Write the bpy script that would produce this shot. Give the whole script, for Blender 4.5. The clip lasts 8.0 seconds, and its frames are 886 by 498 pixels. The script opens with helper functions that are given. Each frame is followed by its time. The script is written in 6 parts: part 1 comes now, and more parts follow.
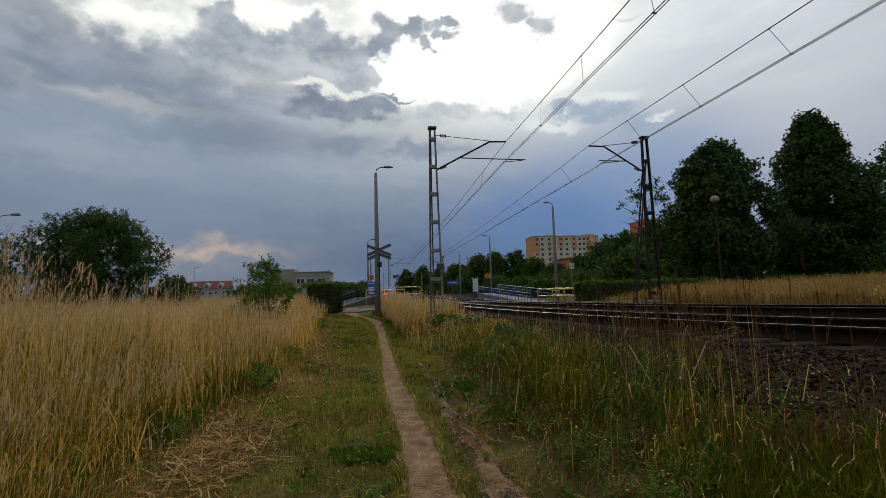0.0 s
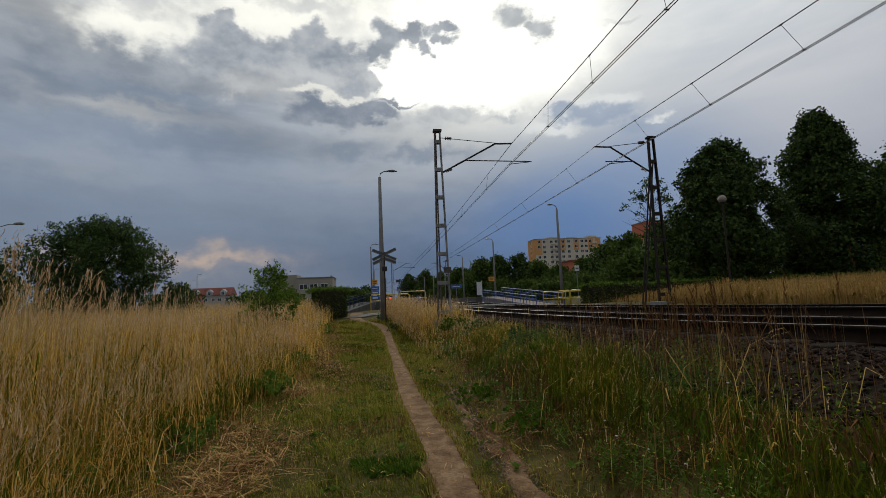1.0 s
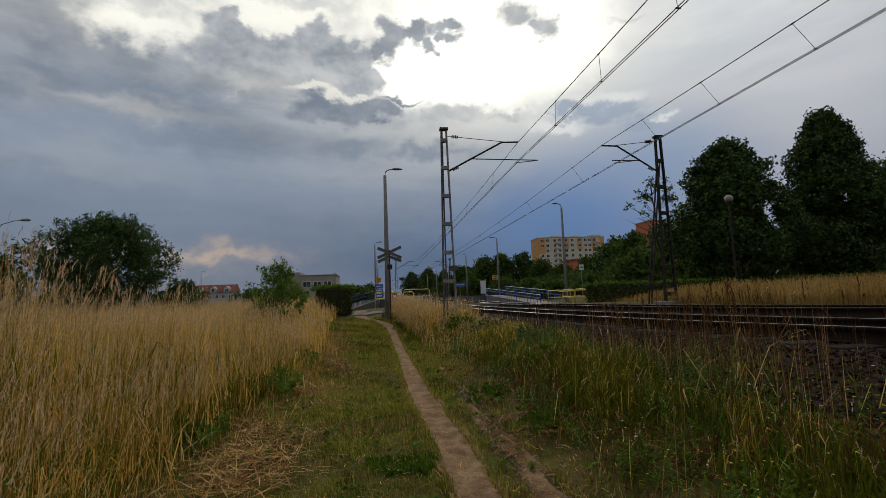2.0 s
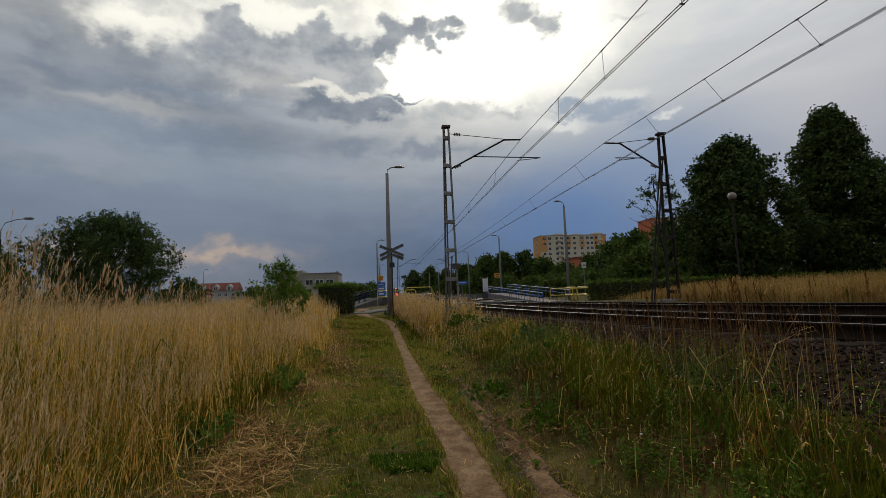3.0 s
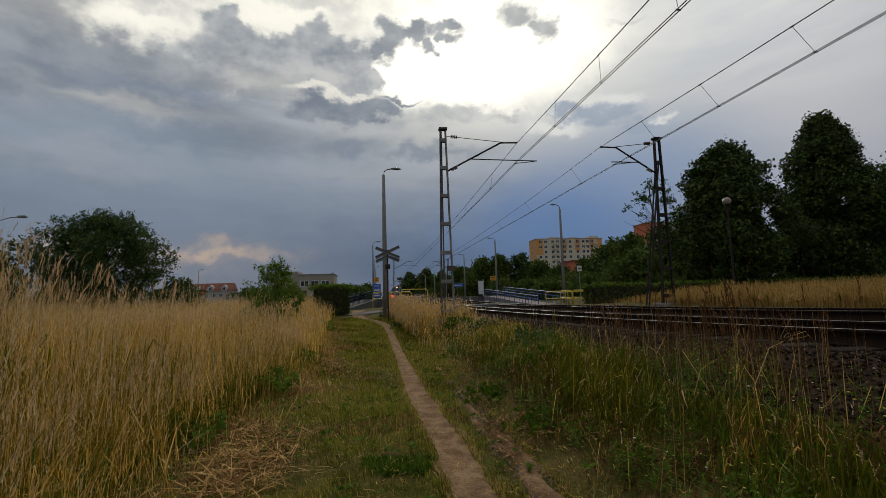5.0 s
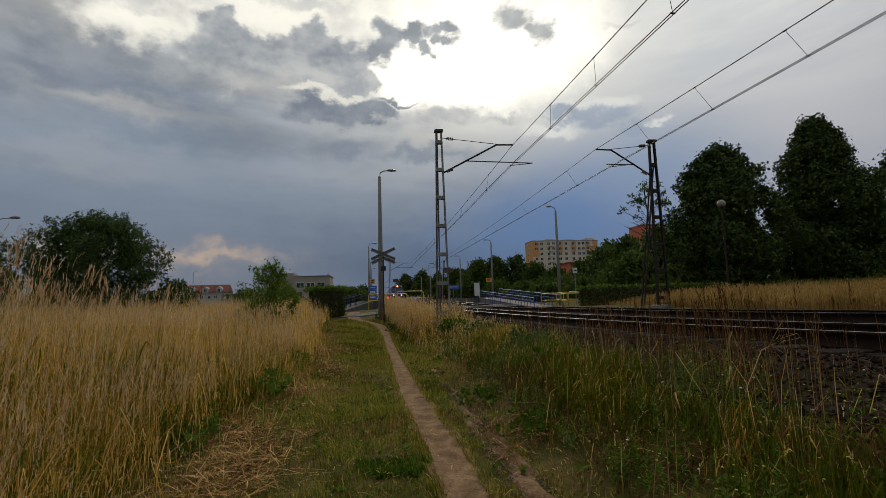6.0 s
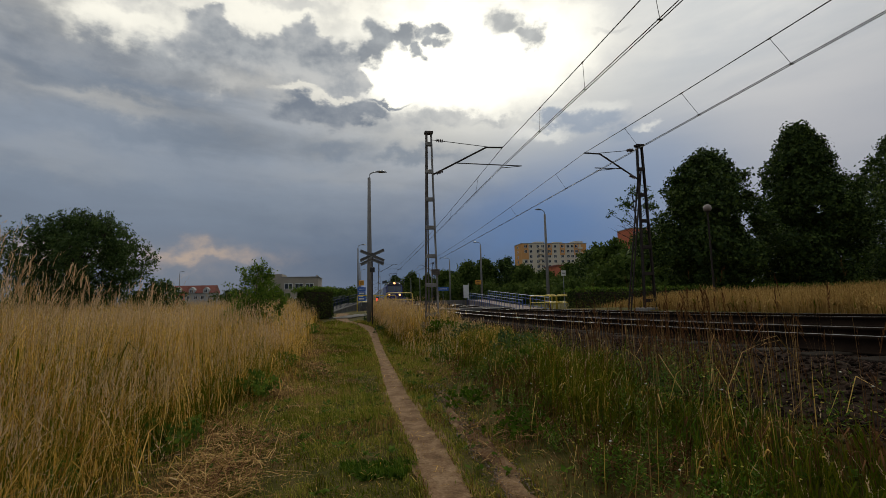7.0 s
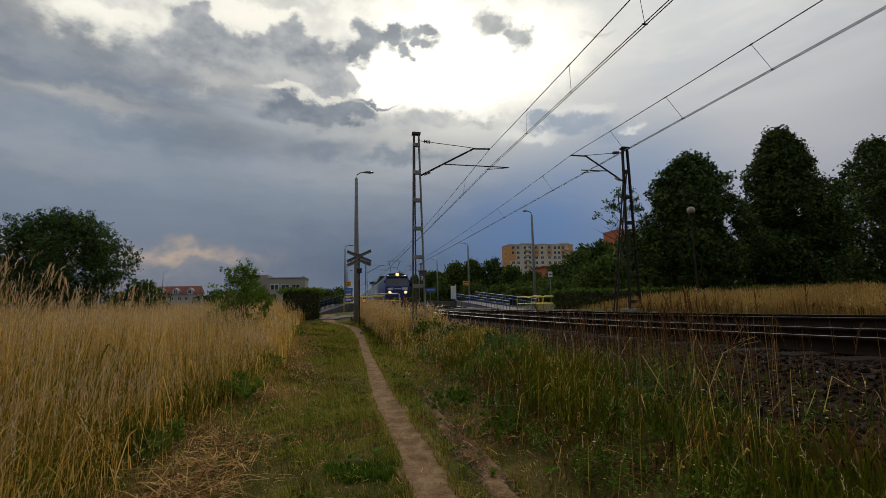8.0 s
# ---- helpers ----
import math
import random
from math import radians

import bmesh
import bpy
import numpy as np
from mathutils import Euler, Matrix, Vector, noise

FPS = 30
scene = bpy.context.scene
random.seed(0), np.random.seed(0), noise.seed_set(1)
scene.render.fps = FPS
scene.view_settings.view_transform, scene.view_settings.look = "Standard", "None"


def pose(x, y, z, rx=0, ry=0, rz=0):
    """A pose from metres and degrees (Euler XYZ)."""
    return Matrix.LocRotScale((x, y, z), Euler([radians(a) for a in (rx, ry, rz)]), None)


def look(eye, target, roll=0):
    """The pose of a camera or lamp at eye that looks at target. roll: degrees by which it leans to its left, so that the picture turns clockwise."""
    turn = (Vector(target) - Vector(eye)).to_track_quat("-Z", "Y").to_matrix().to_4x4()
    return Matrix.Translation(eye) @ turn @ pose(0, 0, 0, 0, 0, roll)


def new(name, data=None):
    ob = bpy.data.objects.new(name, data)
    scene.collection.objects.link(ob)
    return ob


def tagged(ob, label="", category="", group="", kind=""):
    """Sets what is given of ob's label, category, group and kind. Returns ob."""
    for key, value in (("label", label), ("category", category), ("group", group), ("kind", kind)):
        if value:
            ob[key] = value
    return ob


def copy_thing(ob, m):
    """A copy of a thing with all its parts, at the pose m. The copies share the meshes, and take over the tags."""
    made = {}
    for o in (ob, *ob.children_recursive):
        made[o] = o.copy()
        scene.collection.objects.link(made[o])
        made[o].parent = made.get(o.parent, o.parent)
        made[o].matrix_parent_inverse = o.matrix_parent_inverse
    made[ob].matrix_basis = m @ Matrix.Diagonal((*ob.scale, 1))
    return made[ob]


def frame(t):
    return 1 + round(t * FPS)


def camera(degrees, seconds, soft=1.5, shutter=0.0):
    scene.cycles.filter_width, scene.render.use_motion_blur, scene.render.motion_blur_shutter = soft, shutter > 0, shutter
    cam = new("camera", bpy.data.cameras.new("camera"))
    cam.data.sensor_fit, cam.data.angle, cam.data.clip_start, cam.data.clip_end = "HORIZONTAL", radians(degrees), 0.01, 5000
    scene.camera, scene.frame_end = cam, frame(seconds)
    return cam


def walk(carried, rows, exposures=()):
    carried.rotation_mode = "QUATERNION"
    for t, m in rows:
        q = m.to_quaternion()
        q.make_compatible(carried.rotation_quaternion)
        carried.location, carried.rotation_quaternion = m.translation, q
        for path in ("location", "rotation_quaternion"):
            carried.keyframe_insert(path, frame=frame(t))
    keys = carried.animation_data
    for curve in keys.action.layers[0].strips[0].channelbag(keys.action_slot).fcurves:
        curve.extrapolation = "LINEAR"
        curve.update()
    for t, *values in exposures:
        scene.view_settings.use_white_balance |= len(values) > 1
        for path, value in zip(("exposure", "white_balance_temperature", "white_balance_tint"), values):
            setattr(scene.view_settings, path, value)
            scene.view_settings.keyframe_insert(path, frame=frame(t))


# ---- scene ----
cam = camera(86.7, 8.0, soft=0.8)
PATH = [
    (0, (0.333, -0.138, 1.515), (0.62, 1.832, 1.708), -1.7),
    (0.5, (0.242, -0.031, 1.51), (0.531, 1.938, 1.717), -1.8),
    (1, (0.161, 0.052, 1.518), (0.441, 2.021, 1.728), -2.4),
    (1.5, (0.078, 0.056, 1.533), (0.353, 2.026, 1.741), -2.2),
    (3, (0.029, 0.086, 1.525), (0.288, 2.06, 1.72), -2.1),
    (3.5, (0.028, 0.085, 1.525), (0.293, 2.057, 1.725), -2.0),
    (4, (0.025, 0.088, 1.525), (0.283, 2.062, 1.719), -1.6),
    (4.5, (0.033, 0.093, 1.523), (0.3, 2.066, 1.721), -1.6),
    (6, (0.059, 0.092, 1.524), (0.351, 2.059, 1.735), -1.6),
    (6.5, (0.073, 0.101, 1.522), (0.382, 2.066, 1.732), -1.5),
    (7, (0.087, 0.087, 1.518), (0.422, 2.046, 1.736), -1.3),
    (7.5, (0.12, 0.088, 1.512), (0.464, 2.046, 1.734), -1.1),
    (8, (0.102, 0.086, 1.521), (0.489, 2.036, 1.742), -1.3),
]
walk(cam, [(t, look(eye, target, roll)) for t, eye, target, roll in PATH],
     [(0, 0.15, 6450, 6), (0.5, 0.09, 6520, 6), (1.5, 0.03, 6650, 6), (4, 0.0, 6850, 6), (8, -0.02, 6900, 6)])

# ---- world: broken cloud with the sun behind it ----
SUN_AZ, SUN_EL = 9.0, 27.0
world = bpy.data.worlds.new("sky")
scene.world = world
world.use_nodes = True
wt = world.node_tree
wt.nodes.clear()


def nd(tree, kind, **values):
    n = tree.nodes.new(kind)
    for key, value in values.items():
        n.inputs[key.replace("_", " ")].default_value = value
    return n


def mth(tree, op, a, b=None, c=None, clamp=False):
    n = tree.nodes.new("ShaderNodeMath")
    n.operation, n.use_clamp = op, clamp
    for i, v in enumerate((a, b, c)):
        if v is None:
            continue
        if isinstance(v, (int, float)):
            n.inputs[i].default_value = v
        else:
            tree.links.new(v, n.inputs[i])
    return n.outputs[0]


def blend(tree, fac, a, b, mode="MIX"):
    n = tree.nodes.new("ShaderNodeMix")
    n.data_type, n.blend_type, n.clamp_factor = "RGBA", mode, True
    for i, v in ((0, fac), (6, a), (7, b)):
        if isinstance(v, (int, float)):
            n.inputs[i].default_value = v
        elif isinstance(v, tuple):
            n.inputs[i].default_value = (*v, 1)
        else:
            tree.links.new(v, n.inputs[i])
    return n.outputs[2]


def smooth(tree, v, lo, hi):
    n = tree.nodes.new("ShaderNodeMapRange")
    n.interpolation_type = "SMOOTHSTEP"
    tree.links.new(v, n.inputs[0])
    n.inputs[1].default_value, n.inputs[2].default_value = lo, hi
    return n.outputs[0]


def make_sky():
    tree = wt
    way = tree.nodes.new("ShaderNodeTexCoord").outputs["Generated"]
    sep = tree.nodes.new("ShaderNodeSeparateXYZ")
    tree.links.new(way, sep.inputs[0])
    x, y, z = sep.outputs
    az = mth(tree, "MULTIPLY", mth(tree, "ARCTAN2", x, y), 57.2958)
    el = mth(tree, "MULTIPLY", mth(tree, "ARCSINE", z), 57.2958)

    def field(sx, sy, detail, seed, warp=0.0, rough=0.55):
        v = tree.nodes.new("ShaderNodeCombineXYZ")
        tree.links.new(mth(tree, "MULTIPLY", az, sx), v.inputs[0])
        tree.links.new(mth(tree, "MULTIPLY", el, sy), v.inputs[1])
        v.inputs[2].default_value = seed
        n = nd(tree, "ShaderNodeTexNoise", Scale=1.0, Detail=detail, Roughness=rough, Distortion=warp)
        tree.links.new(v.outputs[0], n.inputs["Vector"])
        return n

    def signed(v, amount):
        return mth(tree, "MULTIPLY", mth(tree, "SUBTRACT", v, 0.5), amount)

    big, fine = field(0.07, 0.12, 3, 3.1, 0.2), field(0.24, 0.36, 7, 1.7, 0.1, 0.52)
    puff = field(0.95, 1.25, 7, 6.4, 0.2, 0.6)
    mid = field(0.055, 0.24, 6, 8.2, 0.3).outputs[0]
    parts = []
    for n in (big, fine, puff):
        sc = tree.nodes.new("ShaderNodeSeparateColor")
        tree.links.new(n.outputs["Color"], sc.inputs[0])
        parts.append(sc.outputs)

    def total(*vs):
        out = vs[0]
        for v in vs[1:]:
            out = mth(tree, "ADD", out, v)
        return out

    azw = total(az, signed(parts[0][0], 6.0), signed(parts[1][0], 6.5), signed(parts[2][0], 1.3))
    elw = total(el, signed(parts[0][1], 2.5), signed(parts[1][1], 5.5), signed(parts[2][1], 1.1))

    def far(a, e, wa, we, warped=True):
        da = mth(tree, "DIVIDE", mth(tree, "SUBTRACT", azw if warped else az, a), wa)
        de = mth(tree, "DIVIDE", mth(tree, "SUBTRACT", elw if warped else el, e), we)
        return mth(tree, "SQRT", mth(tree, "ADD", mth(tree, "MULTIPLY", da, da), mth(tree, "MULTIPLY", de, de)))

    def lobe(a, e, wa, we, warped=True):
        d = far(a, e, wa, we, warped)
        return mth(tree, "EXPONENT", mth(tree, "MULTIPLY", mth(tree, "MULTIPLY", d, d), -1.0))

    def patch(a, e, wa, we, soft):
        return smooth(tree, far(a, e, wa, we), 1.0 + soft, 1.0 - soft)

    def most(*vs):
        out = vs[0]
        for v in vs[1:]:
            out = mth(tree, "MAXIMUM", out, v)
        return out

    wisp = smooth(tree, total(mth(tree, "MULTIPLY", parts[1][2], 0.82), mth(tree, "MULTIPLY", parts[2][2], 0.18)), 0.36, 0.66)
    grey = blend(tree, wisp, (0.225, 0.255, 0.315), (0.38, 0.41, 0.465))
    deep = blend(tree, wisp, (0.17, 0.205, 0.275), (0.29, 0.32, 0.385))
    pale = blend(tree, wisp, (0.33, 0.36, 0.42), (0.55, 0.56, 0.59))
    cream = blend(tree, wisp, (0.66, 0.66, 0.66), (0.98, 0.96, 0.91))

    def over(col, mask, amount, colour):
        return blend(tree, mth(tree, "MULTIPLY", mask, amount), col, colour)

    ramp = tree.nodes.new("ShaderNodeValToRGB")
    tree.links.new(mth(tree, "DIVIDE", mth(tree, "ADD", mth(tree, "MULTIPLY", el, 0.6), mth(tree, "MULTIPLY", elw, 0.4)), 90.0), ramp.inputs[0])
    stops = ((0.0, (0.16, 0.185, 0.25)), (0.055, (0.145, 0.185, 0.27)), (0.13, (0.195, 0.24, 0.33)), (0.19, (0.225, 0.265, 0.345)), (0.25, (0.30, 0.33, 0.395)), (0.33, (0.46, 0.475, 0.51)), (1.0, (0.47, 0.485, 0.52)))
    while len(ramp.color_ramp.elements) < len(stops):
        ramp.color_ramp.elements.new(0.5)
    for e, (p, c) in zip(ramp.color_ramp.elements, stops):
        e.position, e.color = p, (*c, 1)
    col = ramp.outputs[0]
    # thin share of the clear sky behind
    sky = tree.nodes.new("ShaderNodeTexSky")
    sky.sky_type, sky.sun_disc = "NISHITA", False
    sky.sun_elevation, sky.sun_rotation = radians(SUN_EL), radians(SUN_AZ)
    dim = tree.nodes.new("ShaderNodeVectorMath")
    dim.operation = "SCALE"
    tree.links.new(sky.outputs[0], dim.inputs[0])
    dim.inputs["Scale"].default_value = 0.04
    col = blend(tree, 0.06, col, dim.outputs[0])
    # the blue-grey rain deck low down, the clearer blue beside it
    col = over(col, lobe(7, 3.5, 20, 6), 0.8, (0.085, 0.13, 0.225))
    col = over(col, lobe(24, 9.5, 13, 7.0), 0.92, (0.085, 0.175, 0.385))
    # streaky shading of the deck at the left
    streak = mth(tree, "ADD", 0.78, mth(tree, "MULTIPLY", smooth(tree, mid, 0.30, 0.70), 0.46))
    fade = mth(tree, "MULTIPLY", mth(tree, "ADD", 0.2, mth(tree, "MULTIPLY", smooth(tree, el, 9.0, 20.0), 0.8)), smooth(tree, az, 26.0, 8.0))
    streak = mth(tree, "ADD", 1.0, mth(tree, "MULTIPLY", mth(tree, "SUBTRACT", streak, 1.0), fade))
    tint = tree.nodes.new("ShaderNodeCombineColor")
    for i in range(3):
        tree.links.new(streak, tint.inputs[i])
    col = blend(tree, 1.0, col, tint.outputs[0], "MULTIPLY")
    # the pale veil at the right, lilac below and white above
    col = over(col, lobe(50, 17, 15, 11, False), 0.9, (0.41, 0.42, 0.49))
    col = over(col, lobe(42, 31, 24, 12, False), 0.95, blend(tree, smooth(tree, mid, 0.3, 0.7), (0.60, 0.63, 0.69), (0.80, 0.80, 0.82)))
    col = over(col, most(lobe(36.5, 24.5, 9, 1.6), lobe(45, 26, 7, 1.3)), 0.35, (0.46, 0.50, 0.59))
    col = over(col, lobe(33, 14.5, 9, 5.0, False), 0.55, (0.18, 0.27, 0.46))
    # the bright sky above the billows, and the glow round the hidden sun
    col = over(col, mth(tree, "MULTIPLY", smooth(tree, elw, 25.4, 28.2), mth(tree, "MULTIPLY", smooth(tree, azw, -35.0, -26.0), smooth(tree, az, 34.0, 20.0))), 0.95, cream)
    col = over(col, lobe(14, 26.5, 17, 8, False), 0.92, (0.95, 0.935, 0.90))
    col = over(col, patch(13.6, 28.6, 14.5, 6.2, 0.38), 1.0, (1.3, 1.27, 1.2))
    col = over(col, patch(8.0, 25.6, 8.0, 2.2, 0.45), 1.0, (1.25, 1.22, 1.14))
    col = over(col, most(patch(-25.5, 27.4, 5.2, 1.9, 0.4), patch(-12.5, 31.3, 7.5, 1.6, 0.4)), 0.9, (1.0, 0.98, 0.93))
    # grey scud under the glow
    col = over(col, most(patch(10, 21.6, 5.5, 0.9, 0.6), patch(4.5, 20.9, 5.0, 1.3, 0.7), patch(16.5, 21.3, 3.0, 0.5, 0.7)), 0.75, pale)
    # the great billow at the left of the glow, darkest under its crown
    billow = most(patch(-15.8, 26.8, 6.4, 3.2, 0.16), patch(-10.2, 26.7, 6.4, 3.2, 0.16), patch(-4.6, 26.3, 5.0, 3.2, 0.14), patch(-18.0, 29.3, 2.2, 1.6, 0.2), patch(-6.0, 29.8, 3.0, 1.7, 0.2), patch(-1.0, 25.8, 2.8, 1.6, 0.2))
    col = over(col, billow, 0.96, pale)
    col = over(col, most(lobe(-13.5, 28.2, 6.5, 1.6), lobe(-17.8, 28.8, 2.4, 1.5), lobe(-5.0, 28.6, 4.0, 1.5), lobe(-20, 25.4, 8, 1.3)), 0.85, grey)
    col = over(col, most(lobe(-12.5, 24.4, 5.0, 1.3), lobe(-28, 20.2, 5.0, 1.0)), 0.55, (0.50, 0.495, 0.50))
    # the left deck
    col = over(col, most(patch(-32, 23.4, 9.0, 2.0, 0.6), lobe(-36, 19.3, 6, 1.0)), 0.65, deep)
    col = over(col, most(lobe(-21, 17.9, 10, 1.5), lobe(6.2, 17.3, 9, 0.8), lobe(-4.0, 18.0, 5, 1.0), lobe(-24, 22.0, 9, 0.9)), 0.7, (0.18, 0.225, 0.31))
    col = over(col, most(lobe(-2, 14.8, 12, 1.3), lobe(-30, 14.5, 9, 1.6), lobe(-3, 20.4, 4, 0.8)), 0.35, (0.36, 0.38, 0.43))
    # dark scud below the billow with a thin silver edge
    col = over(col, most(patch(-7.2, 24.0, 3.6, 0.62, 0.5), patch(-3.5, 23.8, 2.2, 0.4, 0.5)), 0.6, (0.95, 0.92, 0.86))
    col = over(col, most(patch(-6.0, 21.9, 5.0, 1.6, 0.3), patch(-1.4, 22.2, 3.4, 1.2, 0.3), patch(2.4, 23.5, 2.6, 0.36, 0.5)), 0.92, deep)
    # torn dark cloudlets before the glow
    torn = most(patch(1.7, 30.2, 2.2, 1.9, 0.3), patch(0.1, 28.7, 1.5, 1.0, 0.35), patch(4.6, 30.6, 2.4, 1.0, 0.35), patch(8.2, 31.0, 2.0, 0.8, 0.4), patch(6.3, 29.5, 1.0, 0.8, 0.4), mth(tree, "MULTIPLY", most(patch(17.6, 32.0, 2.4, 1.6, 0.4), patch(20.4, 30.2, 1.7, 1.4, 0.4)), 0.85))
    col = over(col, torn, 0.94, grey)
    col = over(col, most(patch(30.8, 29.7, 1.8, 0.4, 0.7), patch(-8, 33.2, 4.0, 0.9, 0.5), patch(-29, 30.4, 6.0, 1.2, 0.6)), 0.6, (0.55, 0.56, 0.59))
    # small cumulus low at the right of the glow, lit along their tops
    col = over(col, most(patch(29.0, 21.2, 3.2, 1.1, 0.4), patch(25.0, 21.6, 2.4, 0.9, 0.5), patch(23.0, 19.6, 3.0, 0.9, 0.6), patch(35.2, 19.1, 0.8, 0.4, 0.7)), 0.85, (0.72, 0.73, 0.75))
    col = over(col, most(patch(28.6, 20.1, 3.2, 1.0, 0.5), patch(32.4, 18.4, 2.6, 1.0, 0.6), patch(24.8, 20.6, 2.0, 0.7, 0.5)), 0.85, (0.30, 0.36, 0.48))
    # a warm rift low over the field
    col = over(col, mth(tree, "MULTIPLY", most(lobe(-18, 4.9, 7.0, 1.5), lobe(-29, 5.4, 5, 1.4)), mth(tree, "ADD", 0.35, smooth(tree, parts[1][2], 0.42, 0.58))), 0.62, (0.52, 0.40, 0.33))
    # the ground side
    col = blend(tree, smooth(tree, el, -1.0, -6.0), col, (0.05, 0.05, 0.04))
    bg = tree.nodes.new("ShaderNodeBackground")
    tree.links.new(col, bg.inputs[0])
    bg.inputs[1].default_value = 1.0
    tree.links.new(bg.outputs[0], tree.nodes.new("ShaderNodeOutputWorld").inputs[0])


make_sky()
sun = new("sun", bpy.data.lights.new("sun", "SUN"))
sun.data.energy, sun.data.angle, sun.data.color = 1.0, radians(12), (1.0, 0.95, 0.86)
_a, _e = radians(SUN_AZ), radians(SUN_EL)
sun.matrix_world = look((0, 0, 60), (-math.sin(_a) * math.cos(_e) * 60, -math.cos(_a) * math.cos(_e) * 60, 60 - math.sin(_e) * 60))

# ---- materials ----
def material(name, colors, scale=8.0, rough=0.8, metal=0.0, bump=0.0, bump_scale=60.0, island=0.0, piece=0.0, glow=None, translucent=0.0, stretch=(1, 1, 1), detail=5.0):
    """A surface that varies between colors (dark to light) at two scales; island, piece: by how far single pieces differ in brightness."""
    m = bpy.data.materials.new(name)
    m.use_nodes = True
    t = m.node_tree
    b = t.nodes["Principled BSDF"]
    at = t.nodes.new("ShaderNodeTexCoord").outputs["Object"]
    mp = t.nodes.new("ShaderNodeMapping")
    mp.inputs["Scale"].default_value = stretch
    t.links.new(at, mp.inputs[0])
    n1, n2 = nd(t, "ShaderNodeTexNoise", Scale=scale, Detail=detail), nd(t, "ShaderNodeTexNoise", Scale=scale * 7.3, Detail=3.0)
    for n in (n1, n2):
        t.links.new(mp.outputs[0], n.inputs["Vector"])
    fac = mth(t, "ADD", mth(t, "MULTIPLY", n1.outputs[0], 0.65), mth(t, "MULTIPLY", n2.outputs[0], 0.35))
    if island:
        isl = t.nodes.new("ShaderNodeNewGeometry").outputs["Random Per Island"]
        fac = mth(t, "ADD", mth(t, "MULTIPLY", fac, 1 - island), mth(t, "MULTIPLY", mth(t, "ADD", mth(t, "MULTIPLY", isl, 0.5), 0.25), island))
    if piece:
        pc = t.nodes.new("ShaderNodeObjectInfo").outputs["Random"]
        fac = mth(t, "ADD", mth(t, "MULTIPLY", fac, 1 - piece), mth(t, "MULTIPLY", mth(t, "ADD", mth(t, "MULTIPLY", pc, 0.5), 0.25), piece))
    ramp = t.nodes.new("ShaderNodeValToRGB")
    while len(ramp.color_ramp.elements) < len(colors):
        ramp.color_ramp.elements.new(0.5)
    for i, (e, c) in enumerate(zip(ramp.color_ramp.elements, colors)):
        e.position, e.color = 0.3 + 0.4 * i / max(1, len(colors) - 1), (*c, 1)
    t.links.new(fac, ramp.inputs[0])
    t.links.new(ramp.outputs[0], b.inputs["Base Color"])
    b.inputs["Roughness"].default_value, b.inputs["Metallic"].default_value = rough, metal
    if rough > 0.7:
        b.inputs["Specular IOR Level"].default_value = 0.25 if rough < 0.84 else 0.04
    if bump:
        n3 = nd(t, "ShaderNodeTexNoise", Scale=bump_scale, Detail=4.0)
        t.links.new(mp.outputs[0], n3.inputs["Vector"])
        bp = t.nodes.new("ShaderNodeBump")
        bp.inputs["Strength"].default_value, bp.inputs["Distance"].default_value = bump, 0.02
        t.links.new(n3.outputs[0], bp.inputs["Height"])
        t.links.new(bp.outputs[0], b.inputs["Normal"])
    if glow:
        b.inputs["Emission Color"].default_value = (*glow[0], 1)
        b.inputs["Emission Strength"].default_value = glow[1]
    if translucent:
        tr = t.nodes.new("ShaderNodeBsdfTranslucent")
        t.links.new(ramp.outputs[0], tr.inputs[0])
        mix = t.nodes.new("ShaderNodeMixShader")
        mix.inputs[0].default_value = translucent
        t.links.new(b.outputs[0], mix.inputs[1])
        t.links.new(tr.outputs[0], mix.inputs[2])
        t.links.new(mix.outputs[0], t.nodes["Material Output"].inputs[0])
    return m


